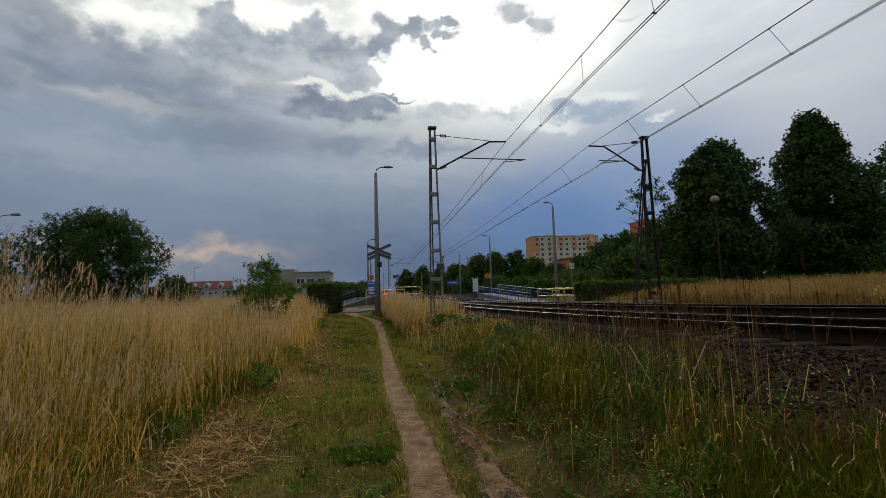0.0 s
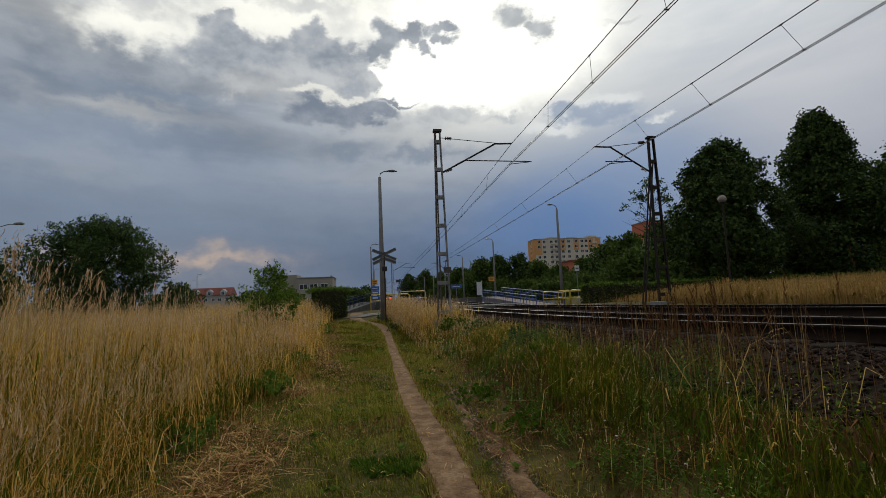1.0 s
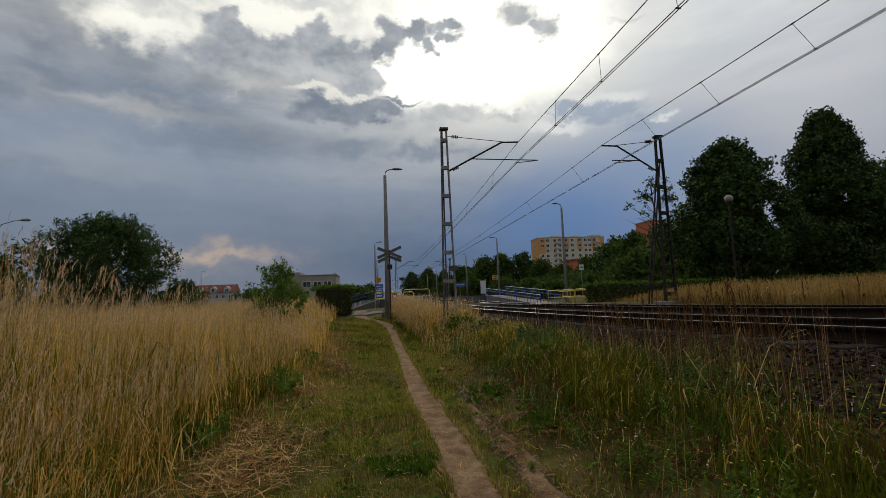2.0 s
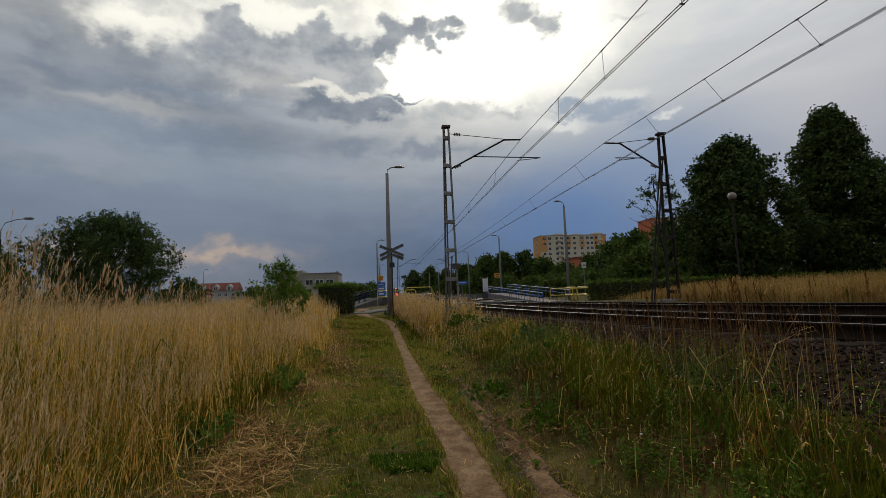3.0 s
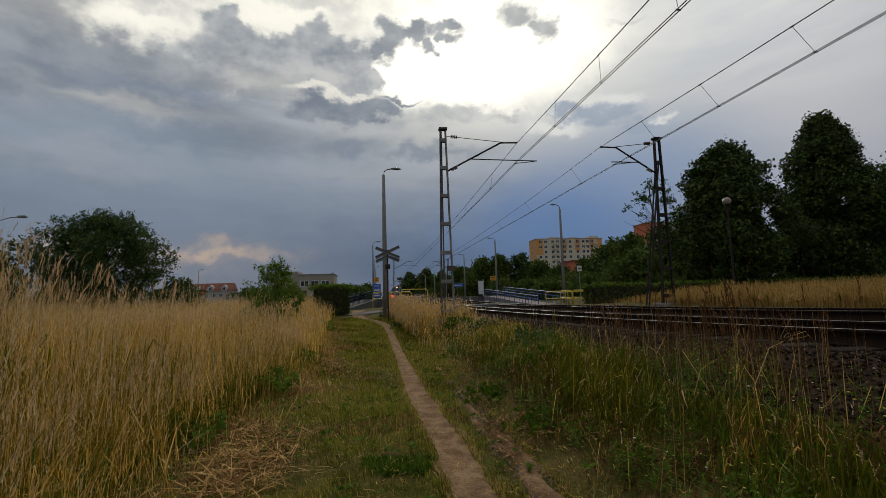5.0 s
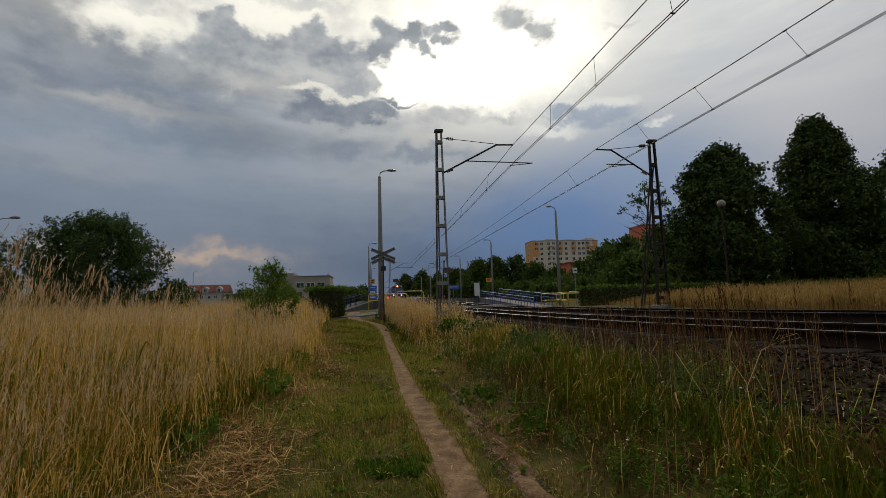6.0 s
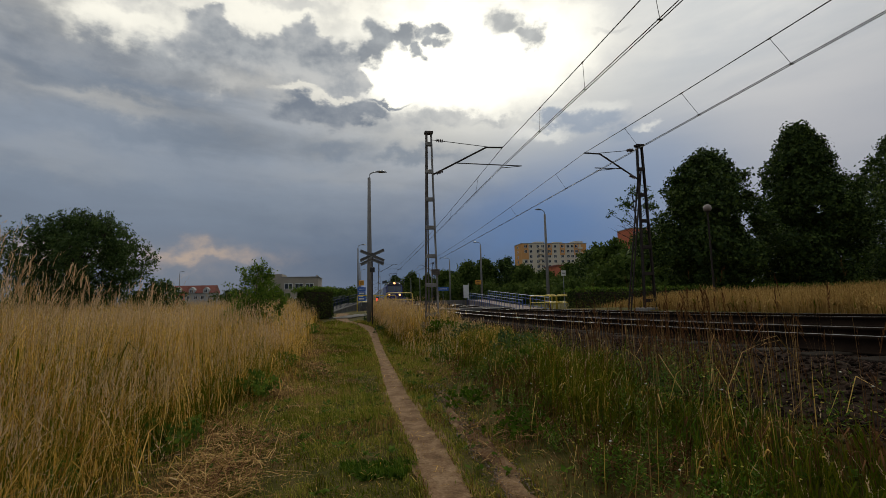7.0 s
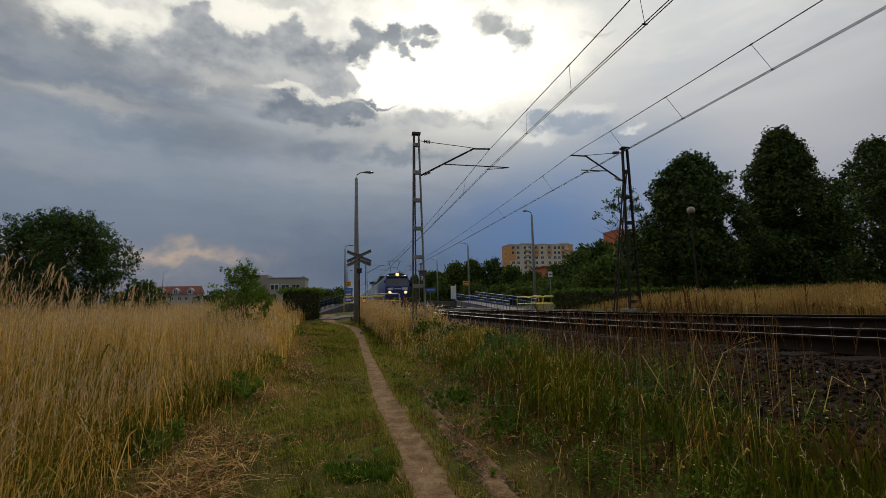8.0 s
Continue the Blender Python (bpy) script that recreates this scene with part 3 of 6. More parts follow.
def wires(row):
    mx, side, wx, cx = SIDES[row]
    w = tagged(new("overhead_line"), "twin contact wires hung from a sagging messenger wire", "wire", "overhead lines")
    z_top = 7.74 if row == 0 else 7.62
    z_sag = lambda u: z_top - 4 * 0.42 * u * (1 - u)
    zig = lambda k: (-0.6 if k < 0 and row == 0 else 0.3 if k % 2 else 0.2) if k else 0.0
    zag = lambda k: (0.4 if k == 1 else 0.8 if k < 0 and row == 0 else -0.25 if k % 2 else 0.25) if k else 0.0
    for k in range(-1, 4):
        y0 = FIRST + SPAN * k
        wire_x = lambda u: wx + zig(k) * (1 - u) + zig(k + 1) * u
        touch_x = lambda u: cx + (zag(k) * (1 - u) + zag(k + 1) * u) * (1 if row == 0 else -0.8)
        touch_z = lambda u: 6.84 - 0.04 * 4 * u * (1 - u)
        part("messenger_wire", tube(bmesh.new(), [(wire_x(u), y0 + SPAN * u, z_sag(u)) for u in np.linspace(0, 1, 17)], 0.0125, 6), M["cable"], w)
        for d in (-0.035, 0.035):
            part("contact_wire", tube(bmesh.new(), [(touch_x(u) + d, y0 + SPAN * u, touch_z(u)) for u in np.linspace(0, 1, 9)], 0.0105, 6), M["cable"], w)
        gap = 3.06 if k < 0 else 7.4
        for j in range(18 if k < 0 else 8):
            u = (4.3 + j * gap) / SPAN if row == 0 else (3.1 + j * gap) / SPAN
            u = 1 - u if k < 0 else u
            p, q = Vector((wire_x(u), y0 + SPAN * u, z_sag(u))), Vector((touch_x(u), y0 + SPAN * u, touch_z(u)))
            bm = tube(bmesh.new(), [p, q], 0.0065, 5)
            tube(bm, [q - Vector((0.05, 0, 0)), q + Vector((0.05, 0, 0))], 0.018, 6)
            tube(bm, [p - Vector((0, 0.05, 0)), p + Vector((0, 0.05, 0))], 0.02, 6)
            part("dropper", bm, M["cable"], w)


wires(0)
wires(1)

# ---- plants ----
def field_edge(y):
    return np.interp(y, [0, 3, 5.3, 9, 16, 22, 28, 40], [-1.9, -2.05, -2.1, -1.72, -1.9, -2.4, -2.75, -3.6])


def clumpy(x, y, scale, seed):
    """Smooth random values from 0 to 1 over the ground."""
    r = np.random.RandomState(seed)
    out = 0
    for _ in range(6):
        kx, ky, p = r.normal(0, 1 / scale), r.normal(0, 1 / scale), r.uniform(0, 6.28)
        out = out + np.sin(kx * x + ky * y + p)
    return 0.5 + out / 9.0


def blades(name, x, y, height, width, mats, label, category, seed, lean=0.25, head=None, leaf=0.0, z=None, mat_of=None, stem=None, spikelets=5):
    """Upright grasses as thin bent ribbons; head: (share, length, width) of seed heads; leaf: share with a bent leaf."""
    r = np.random.RandomState(seed)
    n = len(x)
    z = ground_z(x, y) - 0.02 if z is None else z
    a = r.uniform(0, 6.28, n)
    l = height * np.abs(r.normal(0, lean, n))
    la = 9.0 * clumpy(x, y, 0.8, 40) + r.normal(0, 0.9, n)
    lx, ly = l * np.cos(la), l * np.sin(la)
    wx, wy = np.cos(a) * width / 2, np.sin(a) * width / 2
    base = np.stack([x, y, z], -1)
    side = np.stack([wx, wy, 0 * wx], -1)
    mid = base + np.stack([lx * 0.3, ly * 0.3, height * 0.55], -1)
    tip = base + np.stack([lx, ly, np.sqrt(np.maximum(height ** 2 - l ** 2 * 0.8, height ** 2 * 0.2))], -1)
    V = [np.stack([base - side, base + side, mid - side * 0.75, mid + side * 0.75, tip], 1).reshape(-1, 3)]
    b = np.arange(n)[:, None, None] * 5
    F = [(b + np.array([(0, 1, 3), (0, 3, 2), (2, 3, 4)])[None]).reshape(-1, 3)]
    mi = np.zeros(n, int) if mat_of is None else mat_of(x, y, r)
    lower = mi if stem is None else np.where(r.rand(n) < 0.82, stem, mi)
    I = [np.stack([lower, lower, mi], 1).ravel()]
    count = n * 5
    if head:
        share, length, hw = head
        k = np.where(r.rand(n) < share)[0]
        d = (tip[k] - mid[k])
        d /= np.linalg.norm(d, axis=1, keepdims=True)
        L = (length * r.uniform(0.6, 1.3, len(k)))[:, None]
        droop = np.stack([lx[k], ly[k], -0.15 * height[k]], -1) * 0.12
        # a feathery head: slender spikelets along the top of the stalk
        m = spikelets
        tri = np.arange(len(k) * m)[:, None] * 3 + count + np.array([0, 1, 2])[None]
        along = np.linspace(-0.45, 0.45, m)[None, :, None] + r.uniform(-0.06, 0.06, (len(k), m, 1))
        o = tip[k][:, None] + d[:, None] * L[:, None] * along + droop[:, None] * np.maximum(along, 0) * 2
        ang = r.uniform(0, 6.28, (len(k), m))
        out = np.stack([np.cos(ang), np.sin(ang), 0 * ang], -1)
        sp = d[:, None] * 0.9 + out * r.uniform(0.1, 0.38, (len(k), m, 1)) + droop[:, None] / (L[:, None] + 0.01) * 0.5
        ln = L[:, None] * r.uniform(0.22, 0.42, (len(k), m, 1))
        wv = np.stack([-np.sin(a[k]), np.cos(a[k]), 0 * a[k]], -1)[:, None] * (hw * r.uniform(0.6, 1.3, (len(k), m, 1)))
        V.append(np.stack([o - wv, o + wv, o + sp * ln], 2).reshape(-1, 3))
        F.append(tri)
        I.append(np.full(len(k) * m, len(mats) - 1))
        count += len(k) * m * 3
    if leaf:
        k = np.where(r.rand(n) < leaf)[0]
        h = r.uniform(0.15, 0.6, len(k))[:, None]
        o = base[k] + (mid[k] - base[k]) * h * 1.6
        b2 = r.uniform(0, 6.28, len(k))
        L = (height[k] * r.uniform(0.2, 0.42, len(k)))[:, None]
        out = np.stack([np.cos(b2), np.sin(b2), 0 * b2], -1)
        s = np.stack([-np.sin(b2), np.cos(b2), 0 * b2], -1) * np.asarray(width)[k][:, None] * 0.9 if np.ndim(width) else np.stack([-np.sin(b2), np.cos(b2), 0 * b2], -1) * width * 0.9
        up = np.array([0, 0, 1.0])
        m2, e2 = o + out * L * 0.45 + up * L * 0.7, o + out * L * 1.05 + up * L * r.uniform(0.2, 0.9, len(k))[:, None]
        V.append(np.stack([o - s, o + s, m2 - s, m2 + s, e2], 1).reshape(-1, 3))
        b = count + np.arange(len(k))[:, None, None] * 5
        F.append((b + np.array([(0, 1, 3), (0, 3, 2), (2, 3, 4)])[None]).reshape(-1, 3))
        I.append(np.repeat(mi[k], 3))
    return tagged(raw(name, np.concatenate(V), np.concatenate(F), mats, np.concatenate(I)), label, category, kind="stuff")


def tall_grass():
    r = np.random.RandomState(11)

    def sow(n, y0, y1, power, spread):
        y = y0 + (y1 - y0) * r.rand(n) ** power
        x = field_edge(y) + 0.25 * (clumpy(y, 0 * y, 0.5, 50) - 0.5) - np.abs(r.rand(n)) ** 1.2 * spread(y) + r.normal(0, 0.14, n)
        return x, y
    edge = lambda x, y: step(-0.1, 0.9, field_edge(y) - x)
    green_patch = lambda x, y, q: (q.rand(len(x)) < 0.13 + 0.5 * (clumpy(x, y, 0.8, 4) > 0.64) + 0.45 * np.exp(-((x - field_edge(y)) ** 2) / 0.12) + 0.85 * np.exp(-((x + 3.15) / 0.4) ** 2 - ((y - 4.2) / 0.8) ** 2)).astype(int)
    x, y = sow(52000, 0.9, 13, 1.15, lambda v: 2.5 + v * 1.15)
    k = r.rand(len(x)) < 0.12 + 0.55 * step(0.3, 0.62, clumpy(x, y, 0.22, 41)) + 0.4 * clumpy(x, y, 0.09, 43)
    x, y = x[k], y[k]
    h = (1.05 + 0.85 * clumpy(x, y, 0.5, 1)) * r.uniform(0.55, 1.1, len(x)) * (0.55 + 0.45 * edge(x, y)) * (1 + 0.13 * step(9, 5, y) * step(0.5, 1.6, field_edge(y) - x))
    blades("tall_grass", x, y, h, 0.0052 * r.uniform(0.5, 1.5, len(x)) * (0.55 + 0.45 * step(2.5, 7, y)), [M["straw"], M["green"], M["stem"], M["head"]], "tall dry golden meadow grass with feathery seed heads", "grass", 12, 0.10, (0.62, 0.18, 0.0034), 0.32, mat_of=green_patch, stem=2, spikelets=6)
    x, y = sow(36000, 12, 60, 1.5, lambda v: 8 + v * 0.9)
    h = (1.06 + 0.5 * clumpy(x, y, 1.4, 2)) * r.uniform(0.7, 1.1, len(x)) * (0.65 + 0.35 * edge(x, y))
    blades("tall_grass", x, y, h, 0.010 * r.uniform(0.6, 1.5, len(x)) * (1 + y / 60), [M["straw"], M["green"], M["head"]], "tall dry golden meadow grass with feathery seed heads", "grass", 13, 0.08, (0.7, 0.18, 0.008), 0.25, mat_of=lambda x, y, q: (q.rand(len(x)) < 0.08).astype(int))
    # green undergrowth and weeds along the edge
    x, y = sow(34000, 0.9, 18, 1.5, lambda v: 1.6 + v * 0.7)
    h = r.uniform(0.2, 0.72, len(x)) * (0.5 + 0.75 * clumpy(x, y, 0.4, 44))
    blades("green_undergrowth", x, y, h, 0.008 * r.uniform(0.6, 1.4, len(x)), [M["green"], M["straw"], M["leaf_light"]], "green blades at the foot of the tall grass", "grass", 14, 0.3, None, 0.6, mat_of=lambda x, y, q: np.where(q.rand(len(x)) < 0.14, 1, np.where((clumpy(x, y, 0.4, 45) > 0.7) & (q.rand(len(x)) < 0.7), 2, 0)))
    # bent and broken stalks hanging over the edge
    n = 3000
    y = 2.6 + 14 * r.rand(n) ** 1.7
    x = field_edge(y) - 0.45 + 0.5 * r.randn(n)
    blades("bent_stalks", x, y, r.uniform(0.45, 1.1, n), 0.0034 * r.uniform(0.7, 1.4, n), [M["straw"], M["head"]], "bent straw stalks leaning out of the meadow", "grass", 16, 0.6, (0.5, 0.15, 0.004), 0.3)
    # single reeds above the rest
    n = 420
    y = r.uniform(3.4, 7.5, n)
    x = field_edge(y) - 0.9 - r.rand(n) ** 0.8 * (0.8 + 0.75 * y)
    h = r.uniform(1.35, 1.78, n) + 0.5 * r.rand(n) ** 3
    blades("reed_grass", x, y, h, np.full(n, 0.0046), [M["straw"], M["head"]], "single taller reed grasses with bushy seed heads", "grass", 15, 0.12, (1.0, 0.24, 0.0046), 0.3, spikelets=24)


def short_grass():
    r = np.random.RandomState(21)
    n = 230000
    y = 1.6 + 28 * r.rand(n) ** 1.9
    x = field_edge(y) - 0.3 + r.rand(n) * (1.9 - field_edge(y) + 0.3)
    k = (np.abs(x - path_x(y)) > np.interp(y, [0, 12, 20, 25, 34], [0.175, 0.165, 0.185, 0.32, 0.42]) + 0.04 * r.randn(n)) & ((np.abs(x - 1.25) > 0.12) | (y > 7.5) | (r.rand(n) < 0.10)) & (r.rand(n) < 0.35 + 0.9 * clumpy(x, y, 0.25, 7)) & ((x < 1.45) | (y > 9) | (r.rand(n) < 0.15))
    x, y = x[k], y[k]
    h = (0.03 + 0.11 * np.clip(clumpy(x, y, 0.22, 8), 0, 1) ** 1.5) * r.uniform(0.5, 1.5, len(x)) * (1 + y / 30)
    near_edge = np.exp(-((x - path_x(y)) / 0.3) ** 2)
    h = h * (1 - 0.35 * near_edge)
    blades("short_grass", x, y, h, 0.0038 * (1 + y / 7) * r.uniform(0.6, 1.4, len(x)), [M["lawn"], M["hay"], M["green"]], "short trodden green and yellow grass beside the path", "grass", 22, 0.6, mat_of=lambda x, y, q: np.where(q.rand(len(x)) < 0.06 + 0.45 * (clumpy(x, y, 0.3, 5) > 0.62) + 0.45 * np.exp(-((x - field_edge(y) - 0.35) / 0.35) ** 2), 1, np.where((clumpy(x, y, 0.4, 15) > 0.62) & (q.rand(len(x)) < 0.7), 2, 0)))
    # tufts that hang over the edges of the path
    n = 9000
    y = 1.8 + 22 * r.rand(n) ** 1.8
    x = path_x(y) + r.choice([-1, 1], n) * (np.interp(y, [0, 12, 20, 25, 34], [0.195, 0.175, 0.195, 0.34, 0.42]) + np.abs(r.normal(0, 0.05, n)) - 0.03)
    k = r.rand(n) < 0.2 + clumpy(x, y, 0.12, 91)
    x, y = x[k], y[k]
    blades("path_edge_grass", x, y, r.uniform(0.03, 0.085, len(x)) * (1 + y / 25), 0.005 * (1 + y / 8), [M["lawn"], M["hay"]], "short tufts of grass along the edges of the footpath", "grass", 25, 0.6, z=ground_z(x, y) + 0.01, mat_of=lambda x, y, q: (q.rand(len(x)) < 0.25).astype(int))
    # a dark green patch of clover by the path
    n = 2400
    a, q = r.uniform(0, 6.28, n), np.sqrt(r.rand(n))
    x, y = 0.24 + 0.4 * q * np.cos(a) * (0.75 + 0.25 * np.sin(a * 3)), 4.42 + 0.46 * q * np.sin(a) * (0.7 + 0.3 * np.cos(a * 2))
    blades("clover_patch", x, y, r.uniform(0.04, 0.10, n), 0.016 * r.uniform(0.6, 1.4, n), [M["weed"], M["leaf_light"]], "low patch of dark green clover", "clover", 23, 0.7, mat_of=lambda x, y, q: (q.rand(len(x)) < 0.4).astype(int))


def low_rosettes():
    """Plantain and clover scattered through the short grass: flat whorls of small dark leaves."""
    q = np.random.RandomState(27)
    n, per = 1500, 9
    y = 1.9 + 20 * q.rand(n) ** 1.7
    x = field_edge(y) + 0.3 + q.rand(n) * (2.3 - field_edge(y))
    k = (np.abs(x - path_x(y)) > 0.24) & (q.rand(n) < 0.15 + 1.1 * step(0.4, 0.75, clumpy(x, y, 0.45, 28)))
    x, y = x[k], y[k]
    n = len(x)
    b = q.uniform(0, 6.28, (n, per))
    l = (q.uniform(0.025, 0.065, (n, 1)) * q.uniform(0.6, 1.2, (n, per)) * (1 + y[:, None] / 30))[..., None]
    o = np.stack([x, y, ground_z(x, y) + 0.045], -1)[:, None] + q.normal(0, 0.025, (n, per, 3)) * np.array((1, 1, 0.3))
    out = np.stack([np.cos(b), np.sin(b), q.uniform(0.1, 0.7, (n, per))], -1) * l
    s = np.stack([-np.sin(b), np.cos(b), 0 * b], -1) * l * 0.32
    V = np.stack([o, o + out * 0.55 - s, o + out, o + out * 0.55 + s], 2).reshape(-1, 3)
    F = (np.arange(n * per)[:, None, None] * 4 + np.array([(0, 1, 2), (0, 2, 3)])[None]).reshape(-1, 3)
    tagged(raw("low_rosettes", V, F, [M["weed"], M["leaf_light"]], np.repeat((q.rand(n) < 0.3).astype(int), per * 2)), "small flat rosettes of green weeds in the short grass", "weeds", kind="stuff")


def bank_grass():
    r = np.random.RandomState(31)
    n = 95000
    y = 1.2 + 29 * r.rand(n) ** 1.5
    x = 1.42 + 2.4 * r.rand(n) ** 0.9
    c = np.clip(0.9 * clumpy(x, y, 0.24, 3) + 0.55 * clumpy(x, y, 0.9, 63) - 0.22, 0, 1)
    rise = step(1.65, 2.5, x + 0.6 * (clumpy(x, y, 0.9, 65) - 0.5))
    k = (r.rand(n) < (0.25 + 0.95 * c) * (0.45 + 0.55 * np.maximum(step(1.7, 2.3, x), step(6, 10, y)))) & ((x < 2.85 + 0.25 * (c - 0.5)) | (r.rand(n) < 0.05 + 0.5 * step(8, 13, y)))
    x, y, c, rise = x[k], y[k], c[k], rise[k]
    h = (0.05 + 0.42 * rise * (0.1 + 1.1 * c)) * r.uniform(0.4, 1.25, len(x)) * (1 - 0.35 * step(2.5, 3.2, x))
    blades("bank_grass", x, y, h, 0.0042 * (1 + y / 10) * r.uniform(0.6, 1.4, len(x)), [M["green"], M["stem"], M["dock"], M["weed"], M["straw"], M["head"]], "green and tan weedy grass on the railway bank", "grass", 32, 0.36, (0.04, 0.08, 0.004), 0.45,
           mat_of=lambda x, y, q: np.where(q.rand(len(x)) < 0.04 + 0.55 * step(4, 9, y) * step(1.9, 2.4, x) + 0.25 * (clumpy(x, y, 0.4, 17) > 0.66), np.where(q.rand(len(x)) < 0.25 + 0.3 * step(8, 14, y), 4, 1), np.where(q.rand(len(x)) < 0.08 + 0.45 * (clumpy(x, y, 0.3, 19) > 0.6) + 0.6 * step(2.2, 1.7, x) * step(11, 7, y), 2, np.where((clumpy(x, y, 0.5, 20) > 0.5) & (q.rand(len(x)) < 0.6) & (y < 8), 3, 0))))
    # taller tan grasses before the crossing
    n = 15000
    y = 9 + 22 * r.rand(n) ** 0.62
    x = 1.75 - 0.065 * (y - 9) + np.abs(r.normal(0, 0.8, n))
    k = (x > path_x(y) + 0.35) & ((y > 17) | (r.rand(n) < 0.2)) & ((x < 2.2) | (r.rand(n) < 0.5))
    x, y = x[k], y[k]
    h = (0.40 + 0.85 * step(13, 20, y)) * r.uniform(0.45, 1.12, len(x)) * (0.45 + 0.55 * step(0.0, 0.5, x - 1.75 + 0.065 * (y - 9)))
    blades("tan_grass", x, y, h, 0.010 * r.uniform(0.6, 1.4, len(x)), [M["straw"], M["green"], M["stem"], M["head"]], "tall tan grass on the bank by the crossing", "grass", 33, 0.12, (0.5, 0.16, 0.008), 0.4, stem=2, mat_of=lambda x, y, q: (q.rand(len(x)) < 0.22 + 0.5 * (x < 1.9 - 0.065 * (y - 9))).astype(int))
    # ragged grass along the foot of the ballast further on
    n = 4200
    x, y = 2.3 + 1.3 * r.rand(n), 12.5 + 14 * r.rand(n)
    h = (0.3 + 0.4 * step(14, 19, y)) * r.uniform(0.5, 1.25, n) * (0.5 + 0.9 * clumpy(x, y, 0.6, 81))
    blades("ballast_grass", x, y, h, 0.009 * r.uniform(0.6, 1.4, n), [M["straw"], M["stem"], M["dock"], M["head"]], "ragged tan grass along the foot of the ballast", "grass", 36, 0.16, (0.5, 0.13, 0.007), 0.3, mat_of=lambda x, y, q: np.where(q.rand(len(x)) < 0.35, 1, np.where(q.rand(len(x)) < 0.3, 2, 0)))
    # single dry stalks by the ballast
    n = 270
    y = 2.8 + 9 * r.rand(n) ** 1.4
    x = 2.35 + 1.2 * r.rand(n) ** 0.8
    h = r.uniform(0.5, 1.12, n)
    blades("dry_stalks", x, y, h, 0.0046 * r.uniform(0.6, 1.2, n), [M["hay"], M["dock"], M["dock"]], "pale and brown dry stalks standing by the ballast", "grass", 34, 0.1, (0.3, 0.12, 0.003), 0.1, mat_of=lambda x, y, q: (q.rand(len(x)) < 0.25).astype(int))
    # stalks that have fallen over
    n = 110
    y, x = 2.6 + 7 * r.rand(n) ** 1.3, 1.6 + 1.7 * r.rand(n)
    blades("fallen_stalks", x, y, r.uniform(0.35, 0.8, n), np.full(n, 0.0055), [M["hay"], M["straw"]], "pale bent stalks fallen across the weeds", "grass", 37, 0.75, mat_of=lambda x, y, q: (q.rand(len(x)) < 0.5).astype(int))
    # leafy herbs: upright stems with small leaves all the way up
    n, per = 3600, 18
    q = np.random.RandomState(38)
    y, x = 2.3 + 13 * q.rand(n) ** 1.3, 1.75 + 1.25 * q.rand(n)
    keep = q.rand(n) < 0.1 + 1.3 * step(0.42, 0.7, clumpy(x, y, 0.35, 39))
    x, y = x[keep], y[keep]
    n = len(x)
    h = q.uniform(0.22, 0.58, n) * (0.55 + 0.45 * step(1.8, 2.5, x))
    u = np.linspace(0.15, 1.0, per)[None] + q.uniform(-0.03, 0.03, (n, per))
    tilt = q.normal(0, 0.14, (n, 1, 2))
    o = np.stack([x[:, None] + tilt[..., 0] * u * h[:, None], y[:, None] + tilt[..., 1] * u * h[:, None], ground_z(x, y)[:, None] + u * h[:, None]], -1)
    b = q.uniform(0, 6.28, (n, per))
    l = (0.05 * (1.15 - 0.7 * u) * q.uniform(0.5, 1.2, (n, per)))[..., None]
    out = np.stack([np.cos(b), np.sin(b), q.uniform(0.0, 0.8, (n, per))], -1) * l
    s = np.stack([-np.sin(b), np.cos(b), 0 * b], -1) * l * 0.2
    V = np.stack([o, o + out * 0.5 - s, o + out, o + out * 0.5 + s], 2).reshape(-1, 3)
    F = (np.arange(n * per)[:, None, None] * 4 + np.array([(0, 1, 2), (0, 2, 3)])[None]).reshape(-1, 3)
    tagged(raw("leafy_herbs", V, F, [M["weed"], M["leaf_light"]], np.repeat((clumpy(x, y, 0.3, 66) + 0.25 * q.rand(n) > 0.54).astype(int), per * 2)), "small-leaved green herbs among the bank grasses", "weeds", kind="stuff")
    # small florets
    for name, mat, n, size, label, sd in (("white_flowers", "flower_white", 70, 0.010, "small white flower heads among the weeds", 61), ("yellow_flowers", "flower_yellow", 420, 0.008, "tiny yellow flower heads among the weeds", 62)):
        q = np.random.RandomState(sd)
        x, y = 1.6 + 1.3 * q.rand(n), 2.2 + 12 * q.rand(n) ** 1.4
        o = np.stack([x, y, ground_z(x, y) + q.uniform(0.16, 0.5, n)], -1)
        d = np.array([(1, 0, 0), (0, 1, 0), (-1, 0, 0), (0, -1, 0), (0, 0, 0.45), (0, 0, -0.3)]) * size
        V = (o[:, None] + d[None] * q.uniform(0.6, 1.5, (n, 1, 1))).reshape(-1, 3)
        F = (np.arange(n)[:, None, None] * 6 + np.array([(0, 1, 4), (1, 2, 4), (2, 3, 4), (3, 0, 4), (1, 0, 5), (2, 1, 5), (3, 2, 5), (0, 3, 5)])[None]).reshape(-1, 3)
        tagged(raw(name, V, F, [M[mat]]), label, "flowers", kind="stuff")


